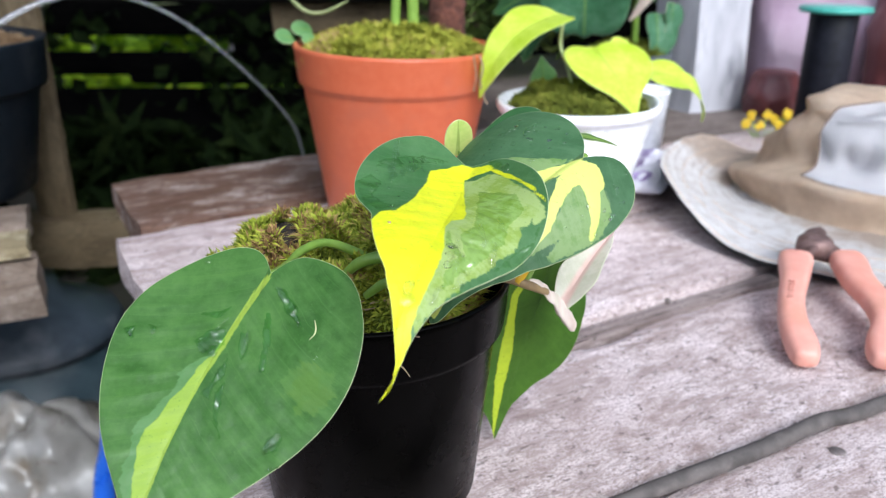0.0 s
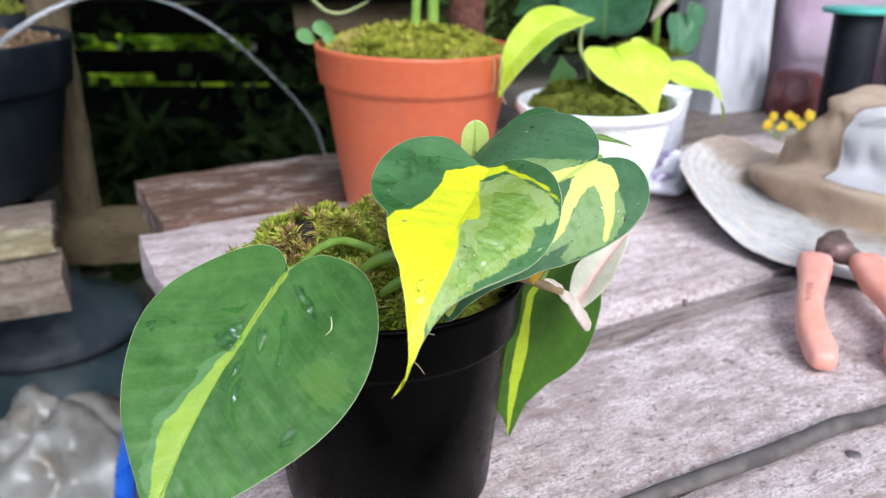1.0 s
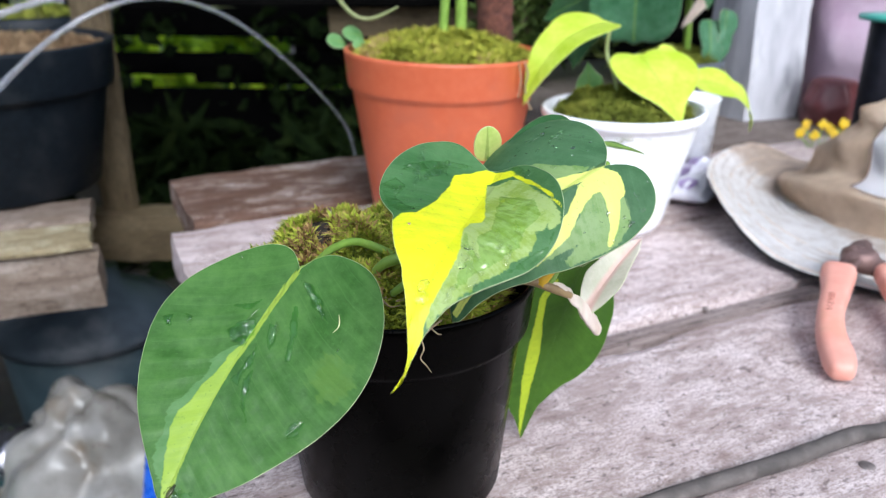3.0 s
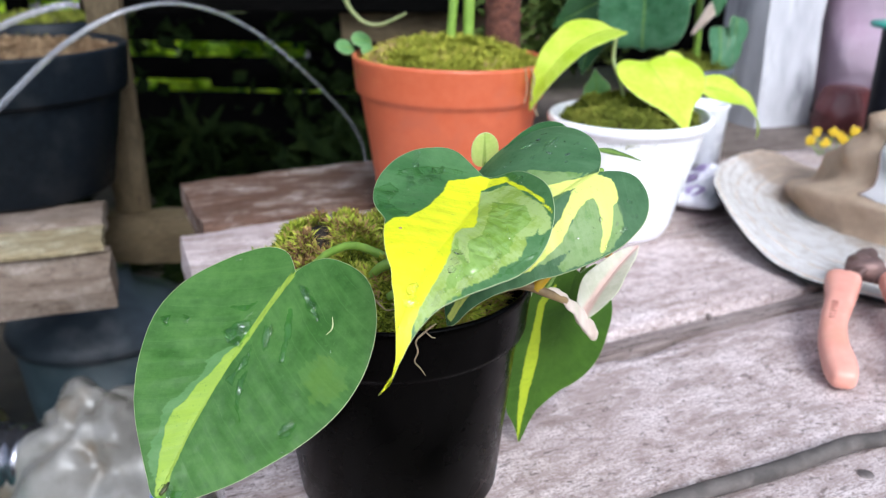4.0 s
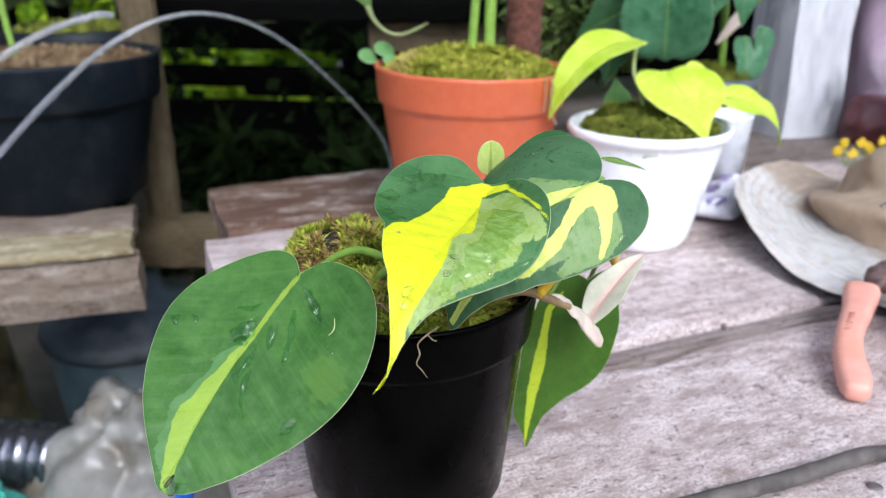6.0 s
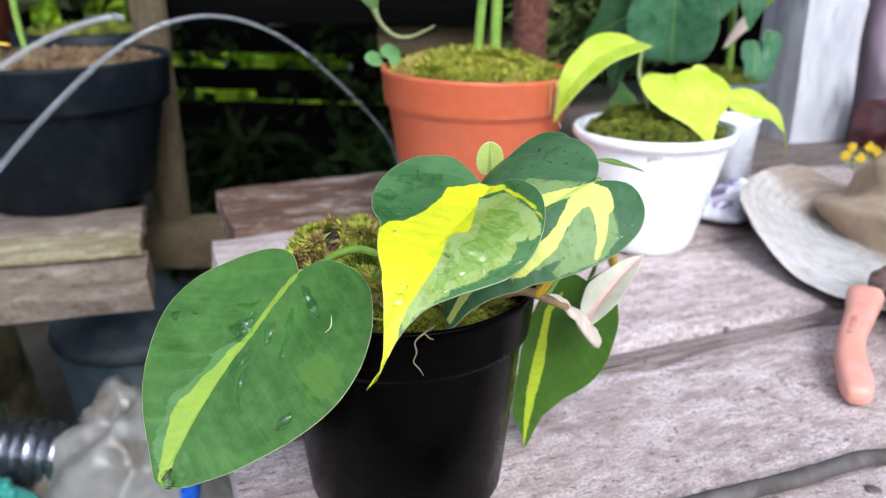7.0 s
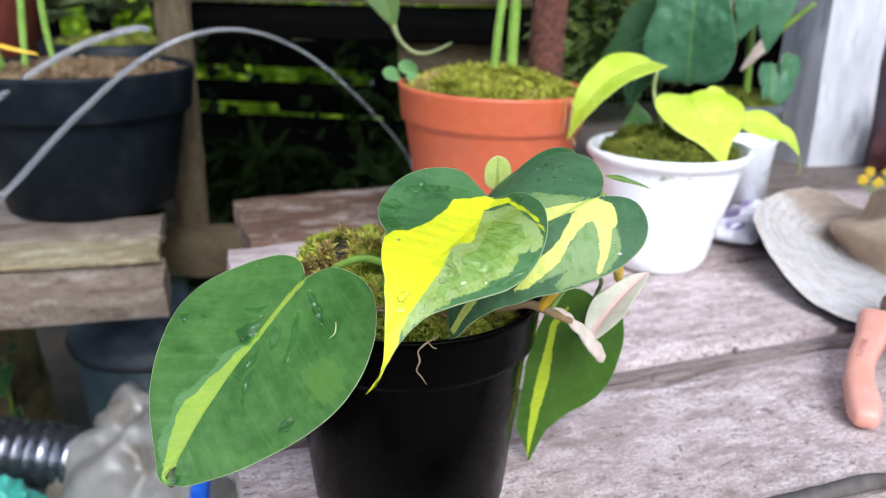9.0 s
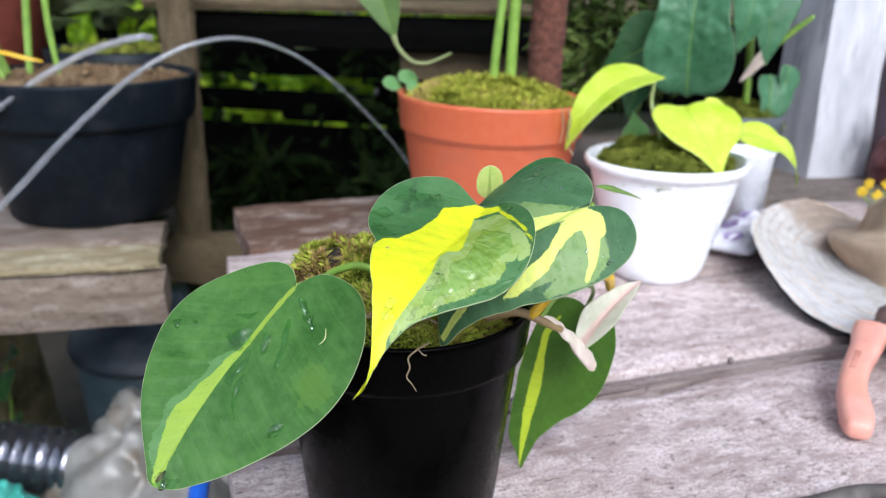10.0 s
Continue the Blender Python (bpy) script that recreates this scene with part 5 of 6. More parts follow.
def crown_point(a, h, lift=0.0):
    """a: radians round the hat; h: 0 at the band, 1 at the edge of the top, 2 at the middle of the top."""
    wall = min(h, 1.0)
    fold = noise.noise((math.cos(a) * 1.2 + 3, math.sin(a) * 1.2, h * 1.6))
    crease = noise.noise((math.cos(a) * 2.2, math.sin(a) * 2.2 + 7, h * 3.0 + 0.8 * math.sin(a)))
    front = 0.5 + 0.5 * math.cos(a - radians(235))
    roll = math.sin(11.0 * wall + 2.4 * math.sin(a + 0.4) + 1.8 * fold)
    r = 0.113 - 0.030 * wall + 0.006 * fold + 0.0130 * roll * (1 - wall) ** 0.5 * (0.35 + 0.65 * front) + 0.005 * crease + 0.005 * abs(noise.noise((math.cos(a) * 3.5 + 2 * h, math.sin(a) * 3.5, h * 5.0 + math.sin(2 * a))))
    z = 0.014 + 0.078 * wall + 0.016 * wall * (0.5 + 0.5 * math.cos(a)) + 0.006 * fold * wall + 0.004 * crease + 0.008 * roll * (1 - wall) * front
    if h > 1:
        s = h - 1
        r *= math.cos(s * math.pi / 2) ** 0.8 if s < 1 else 0.0
        z += 0.008 * math.sin(s * math.pi / 2) + 0.008 * noise.noise((math.cos(a) * s, math.sin(a) * s, 9.0))
    r += lift
    return HC + Vector((0.028 * wall + r * math.cos(a), 0.004 * wall + r * math.sin(a), z + lift * 0.4))


def brim_point(a, f, dz=0.0):
    lobe = 0.193 + 0.018 * math.cos(2 * (a - radians(224))) + 0.003 * math.sin(3 * a + 0.6)
    r = 0.100 + (lobe - 0.100) * f
    s = min(1.0, max(0.0, (math.cos(a - radians(160)) - 0.45) / 0.5))
    lift = 0.034 * s * s * (3 - 2 * s) - 0.004
    wave = 0.003 * f * noise.noise((math.cos(a) * 2, math.sin(a) * 2, f * 2)) + 0.0018 * noise.noise((r * math.cos(a) * 60, r * math.sin(a) * 60, 4.0))
    return HC + Vector((r * math.cos(a), r * math.sin(a), max(0.012 + lift * f * f + wave, 0.006) + dz))


def skin(fn, n, rows, a0=0.0, a1=2 * math.pi, h0=0.0, h1=1.0, closed=True):
    bm = bmesh.new()
    m = n if closed else n + 1
    grid = [[bm.verts.new(fn(a0 + (a1 - a0) * i / n, h0 + (h1 - h0) * r / rows)) for i in range(m)] for r in range(rows + 1)]
    for r in range(rows):
        for i in range(n):
            j = (i + 1) % m
            bm.faces.new((grid[r][i], grid[r][j], grid[r + 1][j], grid[r + 1][i]))
    return bm


def thick_sheet(bm, depth):
    geom = bmesh.ops.solidify(bm, geom=list(bm.faces), thickness=depth)
    bmesh.ops.recalc_face_normals(bm, faces=bm.faces)
    return bm


part("crown", thick_sheet(skin(crown_point, 120, 40, h1=1.97), 0.002), HAT, hat, "tan cotton crown, creased and slumped")
brim = part("brim", thick_sheet(skin(brim_point, 140, 16), 0.003), HAT_PALE, hat, "bleached dirty white brim")
def panel_point(a, f):
    """a: 0 to 1 round the panel."""
    low = 0.40 - 0.12 * a
    h = low + (1.85 - low) * f
    return crown_point(radians(195 + 26 * (1.0 - min(h, 1.0)) * (1 - a) + 84 * a), h, 0.0016)


bm = skin(panel_point, 40, 30, 0.0, 1.0, closed=False)
part("patch_panel", thick_sheet(bm, 0.0008), HAT_PANEL, hat, "off-white cloth panel on the crown")
part("seam", tube([tuple(panel_point(0.0, 0.1 * k) + Vector((-0.0006, -0.0006, 0.0004))) for k in range(11)], 0.0008, 6, 4), THREAD, hat, "brown stitched seam")
# Dark sheet just below the brim, slightly smaller than it.
part("lining", thick_sheet(skin(lambda a, f: brim_point(a, f * 0.985, -0.0042), 120, 10), 0.0012), HAT_UNDER, hat, "dark sheet just below the brim")
for f in (0.55, 0.75, 0.95):
    part("stitching", tube([tuple(brim_point(2 * math.pi * k / 60, f, 0.0)) for k in range(61)], 0.0004, 5, 2), HAT, hat)

# ---- pliers with salmon grips ----
tool = thing("pliers", (0.27, 0.50, 0.75), "rusty pliers with salmon pink grips, open", "pliers")


def grip(points, widths):
    """A moulded grip: a flattish bar with softly squared sides and rounded ends."""
    run = spline([(*p, w) for p, w in zip(points, widths)], 12)
    bm = bmesh.new()
    rings, last = [], len(run) - 1
    for i, q in enumerate(run):
        here = Vector(q[:3])
        ahead = (Vector(run[min(i + 1, last)][:3]) - Vector(run[max(i - 1, 0)][:3])).normalized()
        side = Vector((ahead.y, -ahead.x, 0)).normalized()
        near = min(i / 6.0, (last - i) / 10.0, 1.0)
        ease = 0.50 + 0.50 * math.sqrt(1 - (1 - near) ** 2)
        ring = []
        for k in range(28):
            a = 2 * math.pi * k / 28
            c, s = math.cos(a), math.sin(a)
            ring.append(bm.verts.new(here + side * ease * 0.9 * q[3] * math.copysign(abs(c) ** 0.62, c) + Vector((0, 0, 0.0078 * ease * math.copysign(abs(s) ** 0.72, s)))))
        rings.append(ring)
    for a, b in zip(rings, rings[1:]):
        for k in range(28):
            bm.faces.new((a[k], a[(k + 1) % 28], b[(k + 1) % 28], b[k]))
    for ring, back in ((rings[0], True), (rings[-1], False)):
        mid = bm.verts.new(sum((v.co for v in ring), Vector()) / 28)
        for k in range(28):
            bm.faces.new((mid, ring[(k + 1) % 28], ring[k]) if back else (mid, ring[k], ring[(k + 1) % 28]))
    bmesh.ops.recalc_face_normals(bm, faces=bm.faces)
    return bm


g1 = part("handle", grip([(0.2605, 0.5420, 0.7745), (0.2560, 0.5310, 0.774), (0.2465, 0.5085, 0.772), (0.2330, 0.4800, 0.769), (0.2250, 0.4560, 0.765), (0.2225, 0.4370, 0.761), (0.2190, 0.4170, 0.7590)], [0.0128, 0.0132, 0.0108, 0.0094, 0.0098, 0.0108, 0.0104]), GRIP, tool)
part("handle", grip([(0.2955, 0.5420, 0.7745), (0.2945, 0.5300, 0.774), (0.2890, 0.5040, 0.772), (0.2890, 0.4760, 0.769), (0.2850, 0.4530, 0.765), (0.2730, 0.4330, 0.761), (0.2640, 0.4140, 0.7590)], [0.0125, 0.0135, 0.0122, 0.0108, 0.0112, 0.0120, 0.0108]), GRIP, tool)
boss = lathe((0.2800, 0.5560, 0.772), ((0.0, 0.0142), (0.0030, 0.0142), (0.0034, 0.0128), (0.0038, 0.0142), (0.0095, 0.0135), (0.0125, 0.0110), (0.0132, 0.0060), (0.0130, 0.0), (0.0, 0.0)), 32)
part("pivot", boss, STEEL, tool, "rusty steel pivot boss with a worn hole")
part("jaw", tube([(0.2600, 0.5330, 0.7735), (0.2680, 0.5440, 0.776), (0.2785, 0.5570, 0.778), (0.2860, 0.5700, 0.780), (0.2900, 0.5790, 0.781)], [0.0060, 0.0075, 0.0110, 0.0090, 0.0060], 14, 6, 0.5), STEEL, tool, "rusty steel jaw")
part("jaw", tube([(0.2960, 0.5310, 0.7735), (0.2900, 0.5430, 0.775), (0.2815, 0.5560, 0.777), (0.2840, 0.5710, 0.779), (0.2870, 0.5800, 0.780)], [0.0060, 0.0070, 0.0105, 0.0085, 0.0060], 14, 6, 0.5), STEEL, tool, "rusty steel jaw")
bm = bmesh.new()
for k in range(6):
    bmesh.ops.create_cube(bm, size=1, matrix=pose(0.2362 - 0.0016 * k, 0.4905 - 0.0036 * k, 0.7782 - 0.0006 * k, 0, 0, -18 + 12 * (k % 3)) @ Matrix.Diagonal((0.0040, 0.0007 + 0.0004 * (k % 2), 0.0012, 1)))
part("stamp", bm, GRIP_MARK, g1, "worn stamped bars")

# ---- posts, sacks and clutter behind the bench ----
tagged(board("post", pose(0.380, 1.205, 0.85, 0, 90, 25), (1.7, 0.100, 0.100), PAINT_POST, None, 2.0, 0.003, seg=(40, 3, 3)), "chalky grey-white painted square post behind the bench", "post", kind="structure")
ledge = thing("back_ledge", (0.75, 1.45, 0.0), "grey board ledge behind the bench", "ledge")
mid = JOINT + BX * 0.85 + BN * 0.79
board("plank", facing(mid.x, mid.y, 0.735, BENCH_TURN), (1.1, 0.50, 0.03), WOOD_GREY, ledge, 9.0, 0.002, seg=(30, 8, 2))
for s in (0.36, 1.34):
    q = JOINT + BX * s + BN * 0.79
    board("leg", pose(q.x, q.y, 0.36, 0, 90, BENCH_TURN), (0.72, 0.06, 0.06), WOOD_GREY, ledge, s, 0.002, seg=(12, 2, 2))
SP = (0.497, 1.045, 0.75)
spool = thing("net_roll", SP, "black netting roll with a teal end cap", "roll")
part("roll", lathe(SP, ((0.0, 0.0), (0.027, 0.0), (0.029, 0.004), (0.029, 0.148), (0.027, 0.152), (0.0, 0.152)), 48, 0.03, 2.0), SPOOL, spool)
part("end_cap", lathe((SP[0], SP[1], 0.902), ((0.0, 0.0), (0.043, 0.0), (0.044, 0.003), (0.043, 0.006), (0.012, 0.007), (0.0, 0.007)), 48), TEAL, spool, "flat teal plastic cap")


def sack(name, at, r, h, mat, label, seed):
    bm = lathe((0, 0, 0), [(0.0, 0.0)] + [(r * (0.75 + 0.35 * math.sin(math.pi * min(1, 0.15 + k / 14))), h * k / 12) for k in range(13)] + [(0.0, h * 1.03)], 64)
    for v in bm.verts:
        f = 0.18 * r * noise.noise(v.co * (4.5 / r) * 0.35 + Vector((seed, 0, 0))) + 0.10 * r * noise.noise(v.co * (10 / r) * 0.35 + Vector((0, seed, 0)))
        out = Vector((v.co.x, v.co.y, 0)).normalized() if v.co.x or v.co.y else Vector((0, 0, 0))
        v.co += out * f
        v.co += Vector(at)
    solo(name, bm, mat, at, label, "sack")


sack("plastic_sack", (0.60, 1.30, 0.75), 0.13, 0.40, PINK_SACK, "crumpled pale mauve plastic sack on the ledge", 4.0)
sack("plastic_sack", (0.66, 1.10, 0.75), 0.07, 0.24, RED_SACK, "dark maroon plastic sack on the ledge", 7.0)
sack("plastic_sack", (0.475, 1.15, 0.75), 0.035, 0.06, RED_SACK, "small red-brown bag on the ledge", 2.0)
fl = thing("yellow_flowers", (0.41, 1.0, 0.75), "small bunch of bright yellow artificial flowers", "flowers")
rng = random.Random(4)
for x, z in ((0.383, 0.779), (0.395, 0.788), (0.400, 0.776), (0.414, 0.790), (0.425, 0.782), (0.436, 0.796), (0.441, 0.788), (0.428, 0.773), (0.437, 0.777), (0.390, 0.772)):
    bm = bmesh.new()
    y, z = 1.0 + rng.uniform(-0.012, 0.012), 0.75 + 0.72 * (z - 0.75)
    for k in range(5):
        a = 2 * math.pi * k / 5 + rng.uniform(0, 1)
        bmesh.ops.create_icosphere(bm, subdivisions=2, radius=0.0032, matrix=Matrix.Translation((x + 0.0035 * math.cos(a), y - 0.003, z + 0.0035 * math.sin(a))) @ Matrix.Diagonal((1, 0.6, 1, 1)))
    part("flower", bm, GOLD, fl)
    part("stem", tube([(0.41 + (x - 0.41) * 0.4, 1.0, 0.751), (x, y, z - 0.003)], 0.0008, 5, 4), STEM, fl)

# ---- shelf, big pot and posts on the far side ----
SHELF_TURN = 24.0
SX, SN = Vector((math.cos(radians(24)), math.sin(radians(24)), 0)), Vector((-math.sin(radians(24)), math.cos(radians(24)), 0))
F = Vector((-0.445, 0.787, 0.68))
shelf = thing("low_shelf", (-0.8, 0.8, 0.0), "rough timber shelf with a pale mossy front edge", "shelf")
def shelf_board(back, width, z, tall, mat, seed, s1=0.0, label=""):
    c = F + SX * (s1 - 0.55) + SN * (back + width / 2)
    board("board", facing(c.x, c.y, z - tall / 2, SHELF_TURN), (1.1, width, tall), mat, shelf, seed, 0.003, seg=(60, 6, 3), label=label)
shelf_board(0.0, 0.085, 0.68, 0.011, WOOD_SHELF, 1.0, label="cream edged mossy board")
shelf_board(0.09, 0.085, 0.682, 0.020, WOOD_PALE, 4.0, -0.004)
shelf_board(0.18, 0.10, 0.681, 0.026, WOOD_GREY, 8.0, -0.06)
shelf_board(0.285, 0.14, 0.681, 0.026, WOOD_GREY, 12.0, -0.09)
shelf_board(0.004, 0.03, 0.668, 0.071, WOOD_PALE, 6.0, 0.006, "grey sawn front rail")
for s in (-0.40, -1.0):
    for d in (0.10, 0.36):
        q = F + SX * s + SN * d
        board("leg", pose(q.x, q.y, 0.32, 0, 90, SHELF_TURN), (0.66, 0.05, 0.05), WOOD_POST, shelf, s + d, 0.002, seg=(12, 2, 2))
BP = (-0.645, 0.975, 0.684)
big = thing("potted_strap_plant", BP, "strappy green plant in a big dusty black pot", "potted plant")
part("pot", lathe(BP, ((0.0, 0.002), (0.100, 0.002), (0.107, 0.0), (0.112, 0.004), (0.137, 0.128), (0.138, 0.131), (0.146, 0.133), (0.148, 0.137), (0.153, 0.186), (0.154, 0.190), (0.151, 0.192), (0.147, 0.188), (0.140, 0.165), (0.0, 0.163)), 96), BIG_POT, big, "big black plastic pot with a rim band")
moss_bed("bark_mulch", (BP[0], BP[1], 0.860), 0.132, 0.012, 1500, 0.010, moss_material("tan_mulch", ((0.0, (0.09, 0.052, 0.026)), (0.5, (0.22, 0.145, 0.08)), (1.0, (0.34, 0.25, 0.15)))), big, 31)
for pts, r in (([(-0.705, 0.90, 0.868), (-0.715, 0.90, 0.92), (-0.735, 0.90, 1.0), (-0.77, 0.90, 1.12)], [0.0045, 0.004, 0.0045, 0.003]), ([(-0.69, 0.93, 0.868), (-0.69, 0.94, 0.95), (-0.68, 0.95, 1.1)], [0.005, 0.006, 0.004]),
               ([(-0.66, 0.95, 0.868), (-0.667, 0.95, 0.95), (-0.665, 0.95, 1.08)], [0.004, 0.0055, 0.004]), ([(-0.72, 0.93, 0.868), (-0.745, 0.92, 0.95), (-0.80, 0.9, 1.05)], [0.006, 0.006, 0.004])):
    part("leaf", tube(pts, [0.8 * q for q in r], 10, 8, 0.4), STEM, big, "upright strap leaf")
part("tie", tube([(-0.712, 0.893, 0.905), (-0.69, 0.885, 0.908), (-0.665, 0.89, 0.902), (-0.645, 0.90, 0.897)], [0.002, 0.003, 0.003, 0.0015], 8, 6, 0.5), TAPE, big, "yellow tie band")
RP = (-0.99, 1.20, 0.682)
solo("red_pot", lathe(RP, ((0.0, 0.0), (0.09, 0.0), (0.125, 0.36), (0.13, 0.40), (0.12, 0.40), (0.11, 0.36), (0.0, 0.35)), 48), RED_POT, RP, "dull red-brown pot on the shelf", "pot")
QP = (-0.725, 1.215, 0.682)
back_pot = thing("nursery_pot", QP, "black nursery pot with dry mulch behind the big pot", "pot")
part("pot", lathe(QP, ((0.0, 0.0), (0.085, 0.0), (0.120, 0.175), (0.125, 0.205), (0.12, 0.207), (0.115, 0.19), (0.0, 0.188)), 64), BIG_POT, back_pot)
moss_bed("mulch", (QP[0], QP[1], 0.872), 0.115, 0.014, 500, 0.012, MOSS_DARK, back_pot, 37)
leaf_cloud("strap_foliage", ((-1.3, -0.62), (1.3, 1.9), (0.86, 1.5)), 420, 0.22, FERN_GREY, "slender green stems of plants standing in rows behind", 17, -0.9, 0.06)

tagged(board("post", pose(-0.582, 1.135, 0.935, 0, 90, 8), (0.67, 0.03, 0.056), WOOD_POST, None, 3.0, 0.004, seg=(40, 2, 3)), "dark brown timber upright beside the shelf", "post", kind="structure")
tagged(board("rail", facing(-0.62, 1.128, 0.560, 6), (0.85, 0.06, 0.080), WOOD_POST, None, 5.0, 0.003, seg=(30, 2, 3)), "brown timber cross rail", "rail", kind="structure")
staging = thing("upper_staging", (-0.1, 1.5, 0.0), "timber staging above the bench back, shade put into its colour", "staging")
board("deck_board", facing(-0.1, 1.50, 0.963, 2), (1.2, 0.50, 0.024), WOOD_POST, staging, 2.2, 0.003, seg=(40, 6, 2))
# This apron and the leg use the wood with shade in its colour.
board("apron", facing(-0.12, 1.272, 0.922, 2), (1.12, 0.025, 0.055), WOOD_IN_SHADE, staging, 3.2, 0.003, seg=(30, 2, 2))
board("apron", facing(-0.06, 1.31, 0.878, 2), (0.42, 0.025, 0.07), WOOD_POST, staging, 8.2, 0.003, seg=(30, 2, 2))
board("leg", pose(0.46, 1.70, 0.475, 0, 90, 0), (0.95, 0.05, 0.05), WOOD_IN_SHADE, staging, 2.16, 0.002, seg=(12, 2, 2))
leaf_cloud("fern", ((-0.02, 0.16), (0.98, 1.12), (0.86, 1.08)), 1100, 0.026, FERN_MOSS, "silvery green fern fronds", 23, 0.1, 0.16)

# ---- clear tubes arching over ----
solo("clear_tube", tube([(-0.80, 0.80, 0.52), (-0.72, 0.80, 0.665), (-0.61, 0.798, 0.771), (-0.529, 0.804, 0.845), (-0.463, 0.824, 0.901), (-0.408, 0.859, 0.931), (-0.359, 0.908, 0.932), (-0.31, 0.971, 0.899), (-0.258, 1.048, 0.826), (-0.22, 1.14, 0.737), (-0.21, 1.18, 0.66)], [0.0036] * 4 + [0.0030, 0.0025, 0.0021, 0.0018] + [0.0015] * 3, 12, 10), TUBE, (-0.80, 0.80, 0.52), "milky clear plastic tube arching over the bench", "tube")
solo("clear_tube", tube([(-0.86, 0.76, 0.70), (-0.72, 0.80, 0.805), (-0.652, 0.82, 0.85), (-0.602, 0.843, 0.888), (-0.553, 0.866, 0.916), (-0.505, 0.889, 0.932), (-0.49, 0.902, 0.931)], 0.0040, 12, 10), TUBE, (-0.86, 0.76, 0.70), "milky clear plastic tube with an open end", "tube")

# ---- what stands low under the shelf ----
BK = (-0.66, 1.12, 0.0)
bucket = thing("bucket", BK, "dusty slate blue plastic bucket with a lid", "bucket")
part("body", lathe(BK, ((0.0, 0.0), (0.10, 0.0), (0.105, 0.01), (0.135, 0.40), (0.0, 0.40)), 64), BUCKET, bucket)
part("lid", lathe((BK[0], BK[1], 0.401), ((0.0, 0.0), (0.142, 0.0), (0.145, 0.012), (0.138, 0.03), (0.09, 0.055), (0.06, 0.075), (0.055, 0.10), (0.0, 0.105)), 64), BUCKET_LID, bucket)


def heap(name, at, size, mat, label, seed, rough=0.30):
    """A crumpled sheet: a rounded heap with swellings and soft creases of true proportions; rough: their depth against the heap's width."""
    bm = bmesh.new()
    bmesh.ops.create_icosphere(bm, subdivisions=6, radius=1.0)
    s, wide = Vector((seed, 2 * seed, 0)), 0.5 * (size[0] + size[1])
    for v in bm.verts:
        q = v.co.normalized()
        lean = 1.25 - 0.6 * max(0.0, q.z)
        p = Vector((q.x * size[0] * lean, q.y * size[1] * lean, max(-0.02, q.z) * size[2]))
        out = Vector((q.x / size[0], q.y / size[1], q.z / size[2])).normalized()
        w = p / wide
        w += 0.22 * Vector((noise.noise(w * 1.3 + s), noise.noise(w * 1.3 - s), noise.noise(w * 1.5)))
        fold = noise.voronoi(w * 1.5 + s)[0]
        pleat = noise.voronoi(Vector((w.x * 3.4, w.y * 3.4, w.z * 1.5)) - s)[0]
        crease = 0.25 + 0.5 * noise.noise(w * 1.1 + s) + 0.9 * (fold[1] - fold[0]) ** 0.8 + 0.35 * (pleat[1] - pleat[0]) + 0.10 * noise.noise(w * 9.0 + s)
        v.co = Vector(at) + p + out * rough * wide * (crease - 0.5)
        v.co.z = max(v.co.z, at[2])
    solo(name, bm, mat, at, label, "plastic sheet", smooth=True)


sack("net_bag", (-1.05, 1.15, 0.0), 0.105, 0.41, NET_BAG, "old olive and tan bag standing under the shelf", 11.0)
heap("plastic_sheet", (-0.475, 0.78, 0.0), (0.235, 0.18, 0.50), BAG, "crumpled dusty plastic sheet heaped on the ground", 3.0, 0.28)
solo("blue_pipe", tube([(-0.30, 0.62, 0.60), (-0.325, 0.65, 0.53), (-0.345, 0.66, 0.47), (-0.36, 0.66, 0.35), (-0.37, 0.66, 0.0)], 0.011, 16, 8), BLUE_PIPE, (-0.37, 0.66, 0.0), "bright blue plastic pipe standing under the bench", "pipe")
bm = bmesh.new()
run = []
for k in range(76):
    run.append((-0.90 + 0.006 * k, 0.76, 0.40))
for k, p in enumerate(run):
    r = 0.038 + 0.006 * abs(math.sin(k * math.pi / 3)) + 0.003 * noise.noise((k * 0.3, 0, 0))
    ring = [bm.verts.new((p[0], p[1] + r * math.cos(a), p[2] + r * math.sin(a))) for a in (2 * math.pi * i / 32 for i in range(32))]
    if k:
        for i in range(32):
            bm.faces.new((last[i], last[(i + 1) % 32], ring[(i + 1) % 32], ring[i]))
    else:
        bm.faces.new(ring[::-1])
    last = ring
bm.faces.new(last)
solo("foil_duct", bm, FOIL, (-0.7, 0.76, 0.36), "ribbed silver foil duct lying on a crate", "duct")
crate = thing("crate", (-0.74, 0.72, 0.0), "old grey timber crate under the shelf", "crate")
board("side", facing(-0.74, 0.66, 0.18, 0), (0.40, 0.02, 0.35), WOOD_GREY, crate, 1.0, 0.002, seg=(12, 2, 4))
board("side", facing(-0.74, 0.80, 0.18, 0), (0.40, 0.02, 0.35), WOOD_GREY, crate, 3.0, 0.002, seg=(12, 2, 4))
board("top", facing(-0.74, 0.73, 0.348, 0), (0.40, 0.118, 0.016), WOOD_GREY, crate, 5.0, 0.002, seg=(12, 4, 2))
heap("teal_scrap", (-0.63, 0.66, 0.357), (0.075, 0.05, 0.075), TEAL, "teal plastic scrap on the crate", 8.0)

